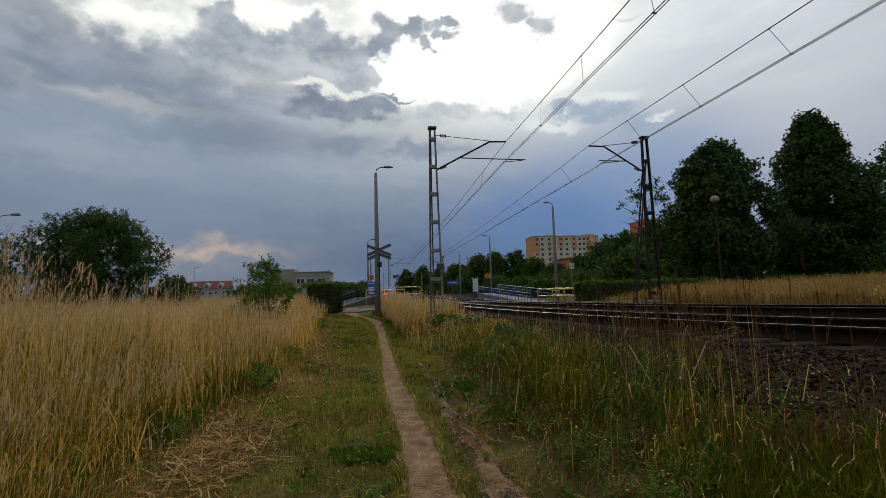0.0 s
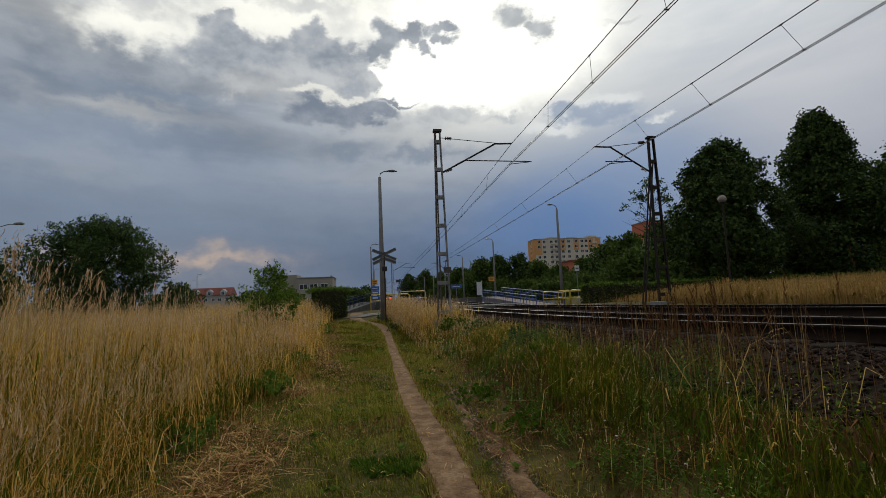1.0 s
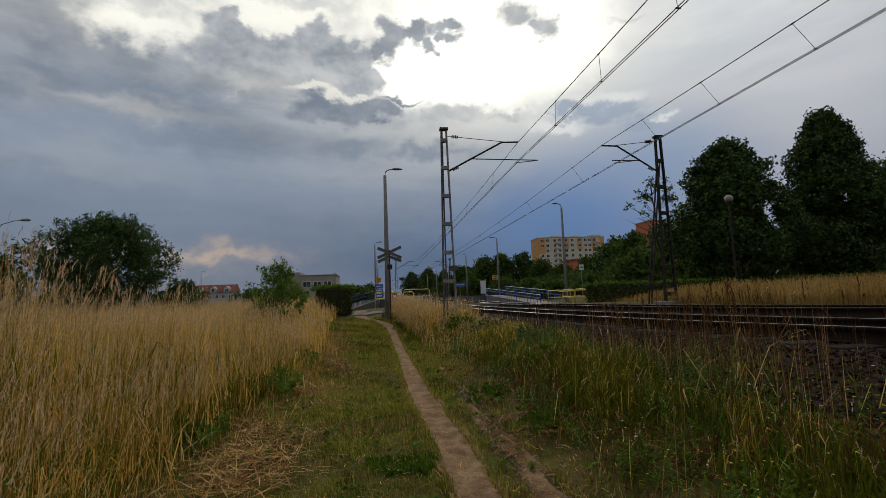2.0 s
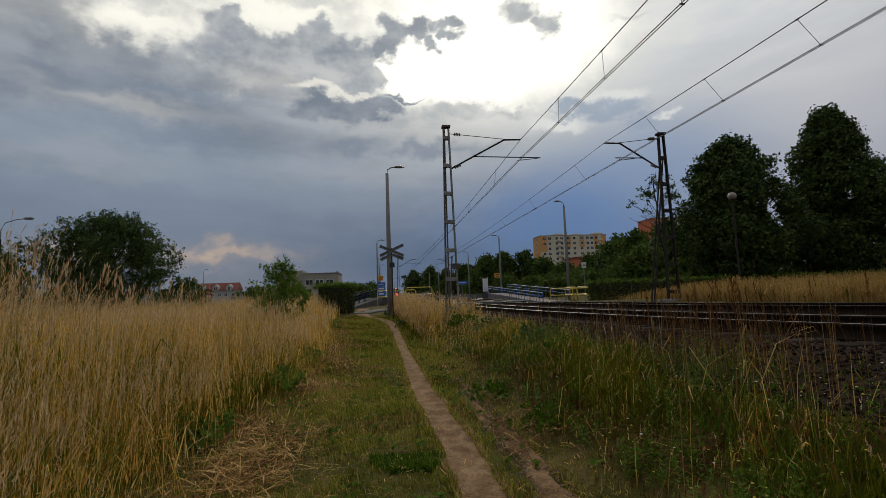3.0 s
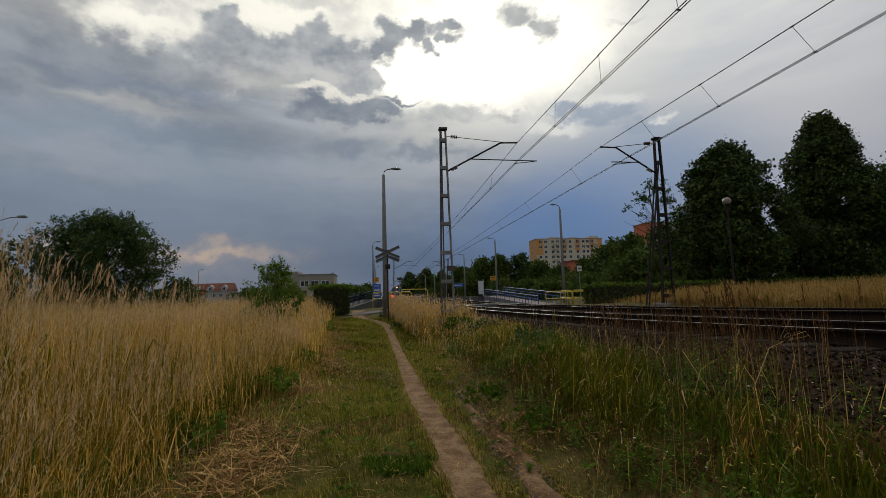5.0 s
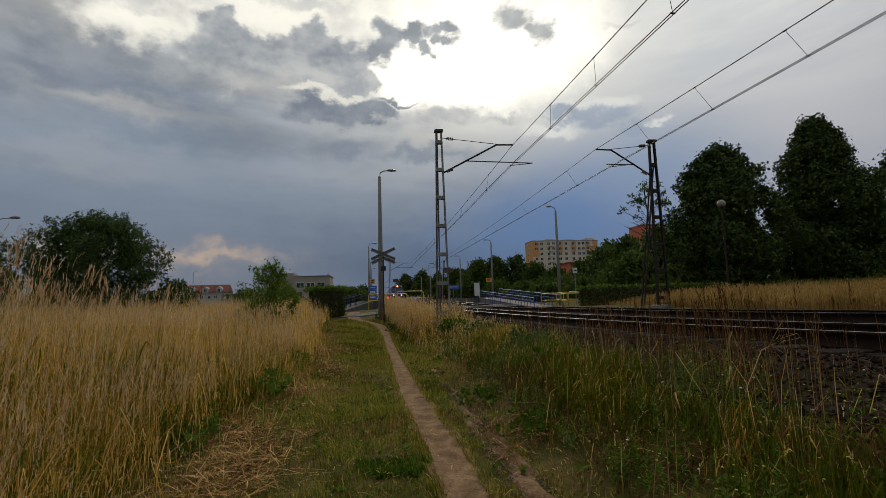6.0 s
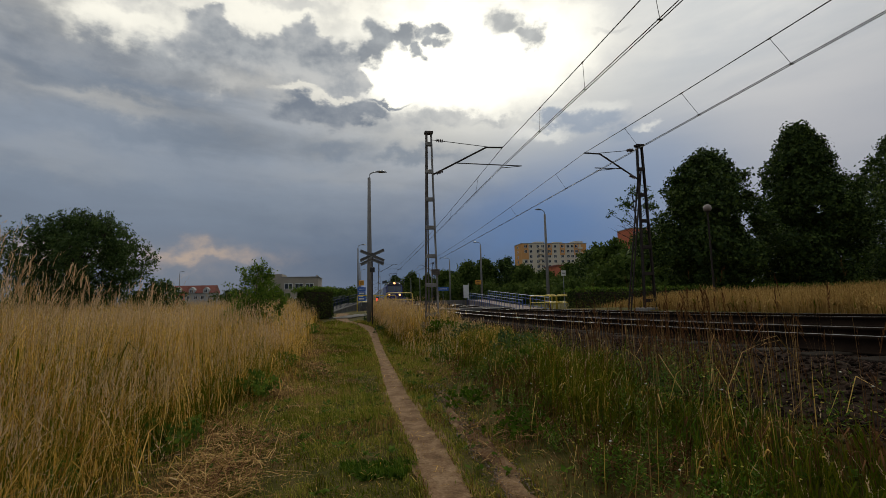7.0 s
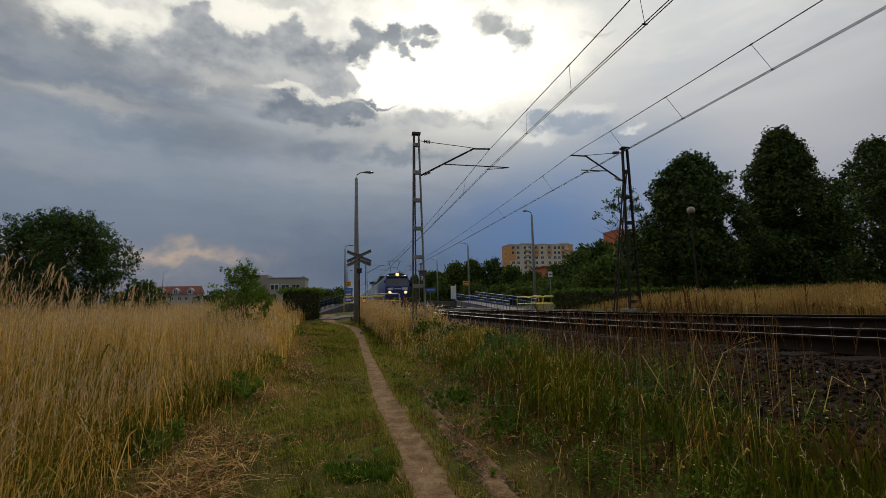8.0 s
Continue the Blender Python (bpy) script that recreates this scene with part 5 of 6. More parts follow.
def barrier(x0, y0, x1, y1, z, h=0.85, bays=2):
    """Yellow tubular barrier: rounded hoops with a middle rail."""
    t = thing("tube_barrier", x0, y0, z, "yellow tubular guard barrier at the crossing", "barrier", "crossing barriers")
    d = Vector((x1 - x0, y1 - y0, 0))
    for k in range(bays):
        a, b = d * (k / bays), d * ((k + 0.93) / bays)
        e = (b - a).normalized() * 0.12
        up = Vector((0, 0, h))
        part("hoop", tube(bmesh.new(), [a - up * 0.25, a + up * 0.86, a + e * 0.35 + up * 0.96, a + e + up, b - e + up, b - e * 0.35 + up * 0.96, b + up * 0.86, b - up * 0.25], 0.034, 8), M["yellow"], t, smooth_faces=True)
        part("middle_rail", tube(bmesh.new(), [a + up * 0.5, b + up * 0.5], 0.028, 8), M["yellow"], t)


barrier(-0.35, 34.2, 1.05, 34.6, 1.1, 0.9, 1)
barrier(0.85, 36.0, 2.6, 36.3, 1.1, 0.9, 2)
barrier(1.9, 38.4, 4.2, 38.6, 1.1, 1.12, 1)
barrier(11.35, 31.0, 12.3, 29.2, 0.78, 0.9, 1)
barrier(11.75, 28.6, 12.75, 27.4, 0.78, 0.86, 1)
barrier(12.6, 31.5, 13.6, 29.6, 0.78, 0.95, 2)


def railing(name, p, q, z0, z1, n, h, label, mat="blue", foot=None, dark=False):
    """A ramp's railing from p to q: sloping pale handrail, lower rail and balusters."""
    t = thing(name, p[0], p[1], z0, label, "railing", "ramp railings")
    d = Vector((q[0] - p[0], q[1] - p[1], z1 - z0))
    up = Vector((0, 0, h))
    part("handrail", tube(bmesh.new(), [up, d + up], 0.026, 8), M[mat if dark else "pale_rail"], t)
    part("lower_rail", tube(bmesh.new(), [up * 0.72, d + up * 0.72], 0.028, 6), M[mat], t)
    part("bottom_rail", tube(bmesh.new(), [up * 0.12, d + up * 0.12], 0.022, 6), M[mat], t)
    me = None
    for k in range(n + 1):
        thick = k % 4 == 0
        low = -0.1 if foot is None else foot - z0 - (z1 - z0) * k / n
        ob = part("post" if thick else "baluster", tube(bmesh.new(), [(0, 0, low), up * 0.99], 0.034 if thick else 0.02, 6), M[mat], t)
        ob.matrix_basis = Matrix.Translation(d * (k / n))
    return t


def ramp(name, pts, half, label, mat="slab"):
    """A sloping slab: centre points (x, y, z of its top)."""
    bm = bmesh.new()
    rings = []
    for i, p in enumerate(pts):
        a, b = Vector(pts[max(i - 1, 0)]), Vector(pts[min(i + 1, len(pts) - 1)])
        s = Vector((b.y - a.y, a.x - b.x, 0)).normalized() * half
        p = Vector(p)
        rings.append([bm.verts.new(v) for v in (p - s, p + s, Vector((p.x + s.x, p.y + s.y, 0.2)), Vector((p.x - s.x, p.y - s.y, 0.2)))])
    for r, q in zip(rings, rings[1:]):
        for k in range(4):
            bm.faces.new((r[k], r[(k + 1) % 4], q[(k + 1) % 4], q[k]))
    bm.faces.new(rings[0][::-1])
    bm.faces.new(rings[-1])
    return tagged(part(name, bm, M[mat]), label, "ramp", kind="structure")


# far platform with its ramp
ramp("platform_ramp", [(13.1, 33.0, 0.62), (13.1, 54.0, 1.52)], 0.9, "pale pinkish concrete ramp up to the far platform", "ramp_slab")
railing("ramp_railing", (12.2, 35.0), (12.1, 54.0), 0.55, 1.5, 24, 0.86, "blue ramp railing with a pale handrail", foot=0.6)
railing("ramp_railing", (13.6, 33.0), (14.05, 52.0), 0.60, 1.55, 20, 0.95, "blue ramp railing with a pale handrail")
tagged(part("platform_1", box(bmesh.new(), 11.45, 15.6, 54, 210, 0.0, 1.52, 0.03), M["slab"]), "long low concrete platform beyond the tracks", "platform", kind="structure")
tagged(part("platform_2", box(bmesh.new(), -1.6, 3.95, 52, 210, 0.0, 1.5, 0.03), M["slab"]), "long low concrete platform beside the near track", "platform", kind="structure")
ramp("platform_ramp", [(-3.3, 40.5, 0.75), (-0.9, 52.0, 1.5)], 0.8, "grey concrete ramp up to the near platform")
railing("ramp_railing", (-2.9, 41.5), (-0.6, 51.5), 0.66, 1.4, 24, 1.0, "dark blue ramp railing beside the near platform", dark=True, mat="mast_blue")
railing("ramp_railing", (-4.5, 41.5), (-1.9, 52.5), 0.55, 1.3, 24, 1.0, "dark blue ramp railing beside the near platform", dark=True, mat="mast_blue")

board = thing("platform_end_board", 11.75, 53.6, 1.5, "white striped board at the end of the platform", "sign")
part("panel", box(bmesh.new(), -0.22, 0.35, -0.03, 0.03, 0.25, 1.75, 0.01), M["white"], board)
part("post", box(bmesh.new(), -0.28, -0.22, -0.04, 0.04, 0, 1.6, 0.008), M["black"], board)
part("post", box(bmesh.new(), 0.35, 0.41, -0.04, 0.04, 0, 1.9, 0.008), M["white"], board)


def hung_board(x, y, z, w, h, mat, label, bars, bar_mat="black", post=None):
    t = thing("station_board", x, y, z, label, "sign", "station boards")
    part("panel", box(bmesh.new(), -w / 2, w / 2, -0.03, 0.03, -h / 2, h / 2, 0.012), M[mat], t)
    for i in range(bars):
        bz = h * (0.5 - (i + 0.75) / (bars + 0.5))
        part("text_bar", box(bmesh.new(), -w * 0.34, w * (0.34 - 0.12 * (i % 2)), -0.04, -0.032, bz - h * 0.08, bz + h * 0.08), M[bar_mat], t)
    if post:
        part("post", tube(bmesh.new(), [(0, 0.06, -post), (0, 0.06, h / 2)], 0.035, 8), M["lamp"], t)
    return t


hung_board(14.4, 57.9, 3.72, 0.75, 0.55, "orange", "small orange board with dark lettering on a lamp post", 2)
hung_board(-0.15, 57.85, 3.85, 0.62, 0.6, "orange", "small orange board with dark lettering on a lamp post", 2)
hung_board(-0.1, 50.5, 2.9, 0.85, 0.42, "sign_blue", "blue board with a white mark on the platform", 1, "white", 1.5)
hung_board(-0.1, 49.0, 2.15, 0.8, 0.95, "sign_blue", "large blue notice board at the platform end", 3, "white", 1.0)
hung_board(11.9, 70, 3.25, 1.7, 0.55, "sign_blue", "blue station name board on posts", 1, "white", 1.8)
hung_board(16.1, 36, 3.5, 0.38, 0.44, "white", "small white square sign with a dark mark on a post", 1, "black", 2.8)
hung_board(4.9, 109, 6.0, 1.0, 0.6, "black", "small dark board over the line", 1, "grime", 5.0)
hung_board(2.86, 18.05, 2.62, 0.3, 0.22, "mast", "small brown plate fixed to the mast", 1, "mast")

M["red_lens"] = material("lit red lens", [(0.5, 0.02, 0.02), (0.7, 0.04, 0.03)], 3.0, 0.3, glow=((1.0, 0.05, 0.03), 2.2))
signal = thing("warning_signal", 1.08, 36.0, 0.7, "small lit red warning light on a post at the crossing", "signal")
part("post", tube(bmesh.new(), [(0, 0.08, -0.1), (0, 0.08, 1.15)], 0.03, 8), M["lamp"], signal)
head = part("head", box(bmesh.new(), -0.16, 0.16, -0.06, 0.06, 0.82, 1.2, 0.02), M["black"], signal)
part("lens", tube(bmesh.new(), [(0, -0.10, 1.0), (0, -0.05, 1.0)], [0.09, 0.11], 14), M["red_lens"], head, "lit red lens")

# paved way over the rails
tagged(part("crossing_deck", box(bmesh.new(), 4.0, 11.2, 34.6, 37.2, 0.7, 0.9, 0.02), M["slab"]), "flat concrete deck of the foot crossing", "crossing", kind="structure")
paving = tagged(new("paved_landing"), "grey paved landing where the path meets the crossing", "pavement", kind="structure")
slab_bm = box(bmesh.new(), -0.245, 0.245, -0.245, 0.245, -0.05, 0.0, 0.01)
slab_first = part("paving_slab", slab_bm, M["paving"], paving)
for i in range(11):
    for j in range(3):
        px, py = -1.95 + j * 0.5 + i * 0.22, 33.2 + i * 0.5
        ob = slab_first if i == j == 0 else new("paving_slab", slab_first.data)
        ob.parent = paving
        ob.matrix_basis = pose(px, py, max(gz(px - 0.3, py - 0.3), gz(px + 0.3, py + 0.3)) + 0.07, random.uniform(-1, 1), random.uniform(-1, 1), random.uniform(-2, 2))

# ---- trees round the station ----
LINE = [(22.5, 335, 17.5, 5.6), (33, 322, 19.5, 6.5), (45, 330, 18, 6.5), (19.6, 113, 7.4, 3.2), (24.5, 128, 7.8, 3.4), (24.5, 112, 7.9, 3.4), (22.9, 100, 8.7, 3.0), (26.6, 101, 9.2, 3.2), (31.3, 100, 9.2, 3.4), (32.0, 90, 7.0, 2.6),
        (33.6, 84, 5.2, 2.6), (35.0, 75, 6.0, 2.4), (37.0, 70, 7.6, 3.0), (34.5, 60, 8.2, 3.0), (35.6, 55, 8.4, 3.4), (31.8, 46, 6.6, 3.0), (28.0, 44, 5.2, 2.4), (24.5, 41, 4.0, 2.2), (41, 78, 9.6, 3.6)]
for i, (x, y, h, w) in enumerate(LINE):
    tree("maple_tree" if i % 3 else "lime_tree", x, y, 0.8, h, w * 1.55, 0.1, 7000, (0.21 + min(y, 150) * 0.0007) * (2.0 if y > 200 else 1.0), M["leaf_mid" if i % 4 else "leaf"], "green leafy tree behind the station" if i % 4 else "dark green leafy tree behind the station", 300 + 3 * i, 0.36, 40, trunk_r=0.16)
LOW = [(-8.0, 95, 3.6, 3.0), (-4.2, 90, 3.2, 2.6), (-2.5, 100, 3.8, 2.4), (-31, 120, 4.2, 4.0), (-24, 100, 3.4, 3.0), (-47, 110, 4.0, 4.0), (-58, 95, 5.0, 4.4), (-16, 82, 2.4, 2.0), (20, 62, 2.6, 2.4), (24.5, 66, 3.2, 3.0), (29, 64, 3.6, 3.0), (22, 84, 3.6, 3.2), (19.5, 52, 2.2, 2.2), (25, 54, 2.8, 2.6), (29, 54, 3.8, 2.6), (19, 98, 4.2, 3.0), (18.5, 140, 5.0, 3.4), (-12.5, 70, 2.6, 2.6), (25, 36, 3.0, 2.4), (29.5, 36.5, 3.4, 2.6), (34, 37, 3.4, 2.8), (38.5, 37, 3.2, 2.8), (43, 38, 3.6, 3.0), (48, 38, 3.6, 3.0), (-75, 120, 5.5, 5), (-95, 130, 6, 6), (-60, 70, 4.0, 3.5)]
for i, (x, y, h, w) in enumerate(LOW):
    tree("roadside_bush", x, y, 0.5, h, w * 1.3, 0.05, 2400, 0.2 + y * 0.0006, M["leaf_mid"], "dark green bush beyond the meadow", 400 + 3 * i, 0.45, 20, "bush", 0.08)


def sparse_tree(x, y, z, h):
    """A thin half-bare tree: forked branches with leaves at the top alone."""
    r = np.random.RandomState(77)
    t = thing("half_bare_tree", x, y, z, "half-bare tree with a thin leafy top", "tree")
    part("trunk", tube(bmesh.new(), [(0, 0, -0.2), (0.2, 0, h * 0.4), (-0.1, 0, h * 0.7), (-0.5, 0, h * 0.93)], [0.2, 0.15, 0.1, 0.03], 8), M["bark"], t)
    cs, bm = [], bmesh.new()
    for k in range(26):
        u = r.uniform(0.5, 0.95)
        a, l = r.uniform(0, 6.28), h * r.uniform(0.10, 0.20) * (1.25 - u)* 1.9
        p = Vector((0.2 - 0.9 * u * 0.6, 0, h * u * 0.95))
        q = p + Vector((math.cos(a) * l, math.sin(a) * l, l * 0.7))
        tube(bm, [p, p.lerp(q, 0.5) + Vector((0, 0, 0.1)), q], [0.045, 0.03, 0.01], 5)
        for _ in range(2):
            tube(bm, [p.lerp(q, 0.6), q + Vector(r.normal(0, 0.5, 3))], [0.018, 0.006], 4)
        if u > 0.66:
            cs.append(tuple(q))
    part("branches", bm, M["bark"], t)
    leaf_cloud("crown", cs, [0.62] * len(cs), 1100, 0.15, M["leaf_bush"], 78, t, 0.1)


sparse_tree(38.2, 60, 0.8, 16.0)

# ---- buildings ----
M.update({
    "render": material("cream render", [(0.56, 0.49, 0.38), (0.68, 0.61, 0.49)], 0.12, 0.9),
    "render_orange": material("orange render", [(0.58, 0.30, 0.12), (0.68, 0.37, 0.16)], 0.12, 0.9),
    "render_red": material("brick-red render", [(0.50, 0.15, 0.085), (0.60, 0.20, 0.12)], 0.12, 0.9),
    "render_grey": material("grey render", [(0.30, 0.30, 0.30), (0.42, 0.42, 0.41)], 0.12, 0.9),
    "beige": material("beige plaster", [(0.30, 0.265, 0.22), (0.40, 0.36, 0.30)], 0.3, 0.9),
    "roof_red": material("red roof tiles", [(0.17, 0.055, 0.042), (0.26, 0.085, 0.065)], 1.5, 0.8),
    "glass": material("dark window glass", [(0.02, 0.025, 0.03), (0.05, 0.055, 0.065)], 1.0, 0.12),
    "frame_white": material("white window frame", [(0.6, 0.6, 0.6), (0.75, 0.75, 0.75)], 3.0, 0.5),
})


def window_mesh(w, h, frame_mat="frame_white"):
    bm = bmesh.new()
    box(bm, -w / 2, w / 2, -0.06, 0.06, 0, h)
    me = bpy.data.meshes.new("pane")
    bm.to_mesh(me)
    bm.free()
    me.materials.append(M["glass"])
    fr = bmesh.new()
    for a in ((-w / 2 - 0.09, -w / 2, -0.09, h + 0.09), (w / 2, w / 2 + 0.09, -0.09, h + 0.09), (-w / 2, w / 2, -0.09, 0), (-w / 2, w / 2, h, h + 0.09), (-0.04, 0.04, 0, h)):
        box(fr, a[0], a[1], -0.1, 0.05, a[2], a[3])
    mf = bpy.data.meshes.new("window_frame")
    fr.to_mesh(mf)
    fr.free()
    mf.materials.append(M[frame_mat])
    return me, mf


def put_window(house, meshes, x, y, z, turn=0):
    w = new("window", meshes[1])
    w.parent = house
    w.matrix_basis = pose(x, y, z, 0, 0, turn)
    g = new("pane", meshes[0])
    g.parent = w


def apartment_block():
    b = thing("apartment_block", 87.6, 250, 0.5, "long cream and orange apartment block with a stepped roofline", "building")
    W, H, FL = 38.6, 31.6, 2.85
    part("wall", box(bmesh.new(), 0, W, 0, 12, 0, H), M["render"], b)
    part("end_wall", box(bmesh.new(), -0.3, 0.0, 0, 12, 0, H), M["render_orange"], b, "orange end wall")
    part("cornice_band", box(bmesh.new(), -0.35, 3.8, -0.12, 0, H - 8.8, H - 0.1), M["render_orange"], b, "orange upper storeys")
    for x in (14.6, 22.5, 31.0, 35.4):
        part("bay_band", box(bmesh.new(), x, x + 3.0, -0.12, 0, H - 6.5, H - 0.1), M["render_orange"], b, "orange upper storeys")
    for x0, x1, h in ((8.0, 13.5, 1.3), (19.0, 24.5, 1.0), (31.5, 37.0, 1.5), (0.5, 4.0, 0.5)):
        part("roof_house", box(bmesh.new(), x0, x1, 1, 10, H, H + h, 0.05), M["render"], b)
    part("roof", box(bmesh.new(), -0.4, W + 0.2, -0.2, 12.2, H, H + 0.3), M["concrete"], b)
    ms = window_mesh(1.5, 1.4)
    for f in range(3, 11):
        for k, x in enumerate((2.2, 5.2, 9.4, 12.2, 16.1, 19.6, 23.9, 27.4, 29.9, 32.4, 36.5)):
            put_window(b, ms, x, -0.08 if (14 < x < 18 or 22 < x < 26 or 31 < x < 34 or 38 < x < 41 or x < 7) and f > 8 else 0.0, 0.9 + f * FL)
    for f in range(3, 11):
        for x in (10.8, 34.5):
            bal = part("balcony", box(bmesh.new(), x - 1.3, x + 1.3, -1.0, 0, f * FL, f * FL + 1.0, 0.03), M["render"], b)
    for f in range(3, 11):
        put_window(b, ms, -0.32, 6, 0.9 + f * FL, 90)


def red_block():
    b = thing("red_tower_block", 142.5, 230, 0.5, "brick-red and grey tower block above the trees", "building")
    part("wall", box(bmesh.new(), 0, 9.5, 0, 14, 0, 37.4), M["render_red"], b)
    part("side_wall", box(bmesh.new(), 9.5, 22, 1.5, 14, 0, 38.3), M["render_grey"], b, "grey rendered wing")
    part("roof", box(bmesh.new(), -0.2, 9.5, -0.2, 14.2, 37.4, 37.8), M["concrete"], b)
    ms = window_mesh(1.3, 1.3)
    for f in range(8, 13):
        for x in (1.7, 4.6, 7.6):
            put_window(b, ms, x, 0.0, 0.8 + f * 2.8)
        for x in (11.3, 14.5, 18):
            put_window(b, ms, x, 1.5, 0.8 + f * 2.8)


def low_building():
    b = thing("flat_roofed_building", -18.1, 110, 0.4, "low beige flat-roofed building behind the hedge", "building")
    part("wall", box(bmesh.new(), 0, 8.1, 0, 9, 0, 7.0), M["beige"], b)
    part("parapet", box(bmesh.new(), 0.002, 8.25, -0.15, 9.15, 7.0, 7.2, 0.02), M["concrete"], b)
    part("annex", box(bmesh.new(), -6.0, 0, 1, 8, 0, 7.9), M["beige"], b)
    ms = window_mesh(1.6, 1.1, "frame_white")
    for x in (1.6, 3.9, 6.2):
        for z in (1.4, 4.5):
            put_window(b, ms, x, 0, z)
    part("chimney", box(bmesh.new(), 7.2, 7.6, 4, 4.4, 7.2, 7.7, 0.02), M["concrete"], b)


def row_house(x, wall, label, seed):
    b = thing("row_house", x, 200, 0.6, label, "house", "row houses")
    part("wall", box(bmesh.new(), 0, 5.2, 0, 9, 0, 6.2), M[wall], b)
    bm = bmesh.new()
    vs = [bm.verts.new(p) for p in ((-0.2, -0.4, 6.0), (5.4, -0.4, 6.0), (5.4, 9.4, 6.0), (-0.2, 9.4, 6.0), (-0.2, 4.5, 9.2), (5.4, 4.5, 9.2))]
    for f in ((0, 1, 5, 4), (2, 3, 4, 5), (0, 4, 3), (1, 2, 5), (3, 2, 1, 0)):
        bm.faces.new([vs[i] for i in f])
    roof = part("roof", bm, M["roof_red"], b, "red tiled roof")
    gm = bmesh.new()
    vs = [gm.verts.new(p) for p in ((1.5, -0.45, 6.0), (3.7, -0.45, 6.0), (3.7, -0.45, 7.4), (2.6, -0.45, 8.4), (1.5, -0.45, 7.4), (1.5, 2.5, 6.0), (3.7, 2.5, 6.0), (3.7, 2.5, 7.4), (2.6, 2.5, 8.4), (1.5, 2.5, 7.4))]
    for f in ((0, 1, 2, 3, 4), (1, 6, 7, 2), (2, 7, 8, 3), (3, 8, 9, 4), (4, 9, 5, 0)):
        gm.faces.new([vs[i] for i in f])
    part("gable", gm, M["render_grey"], roof, "pale gable dormer")
    ms = window_mesh(1.1, 1.2)
    put_window(b, ms, 2.6, -0.47, 6.2)
    for px in (1.2, 4.0):
        put_window(b, ms, px, 0, 3.6)


def brick_house():
    b = thing("brick_house", 51.0, 118, 0.6, "reddish brick house half hidden by trees", "house")
    part("wall", box(bmesh.new(), 0, 8.5, 0, 8, 0, 9.3), M["render_red"], b)
    part("roof", box(bmesh.new(), -0.3, 8.8, -0.3, 8.3, 9.3, 9.7, 0.05), M["roof_red"], b)
    ms = window_mesh(1.1, 1.2)
    for x in (1.8, 4.3, 6.8):
        for z in (2.2, 4.8, 7.4):
            put_window(b, ms, x, 0, z)


brick_house()
apartment_block()
red_block()
low_building()
for i, x in enumerate((-74.4, -69.2, -64.0)):
    row_house(x, "render_red" if i == 0 else "render_grey", "small terraced house with a red roof and pale gable", i)


# ---- the train ----
M.update({
    "loco_blue": material("dark blue paint", [(0.008, 0.018, 0.12), (0.016, 0.036, 0.20)], 1.2, 0.35),
    "loco_grey": material("grey roof paint", [(0.03, 0.03, 0.035), (0.07, 0.07, 0.075)], 1.5, 0.6),
    "loco_pale": material("pale lining", [(0.42, 0.44, 0.48), (0.55, 0.57, 0.60)], 2.0, 0.5),
    "coach": material("pale grey coach paint", [(0.36, 0.39, 0.42), (0.48, 0.51, 0.54)], 0.8, 0.45),
    "coach_roof": material("grey coach roof", [(0.20, 0.21, 0.22), (0.30, 0.31, 0.32)], 0.8, 0.6),
    "headlight": material("lit headlight", [(0.9, 0.8, 0.6), (1, 0.9, 0.7)], 3.0, 0.3, glow=((1.0, 0.36, 0.11), 2.6)),
    "screen": material("windscreen", [(0.03, 0.04, 0.06), (0.06, 0.075, 0.10)], 1.0, 0.08),
})


def shell(bm, profile, half, y0, y1, n=7):
    """A body with an arched roof: profile is (z of floor, z of eaves, z of crown)."""
    zf, ze, zc = profile
    ring = [(-half, zf), (-half, ze)] + [(-half * math.cos(math.pi * k / n), ze + (zc - ze) * math.sin(math.pi * k / n)) for k in range(1, n)] + [(half, ze), (half, zf)]
    a = [bm.verts.new((x, y0, z)) for x, z in ring]
    b = [bm.verts.new((x, y1, z)) for x, z in ring]
    for k in range(len(ring)):
        bm.faces.new((a[k], a[(k + 1) % len(ring)], b[(k + 1) % len(ring)], b[k]))
    bm.faces.new(a[::-1])
    bm.faces.new(b)
    return bm


def bogie(parent, y):
    g = part("bogie", box(bmesh.new(), -1.1, 1.1, y - 1.9, y + 1.9, 0.45, 0.85, 0.06), M["black"], parent)
    for dy in (-1.4, 1.4):
        for s in (-1, 1):
            part("wheel", tube(bmesh.new(), [(s * 0.69, y + dy, 0.55), (s * 0.83, y + dy, 0.55)], 0.55, 20), M["rail"], g)


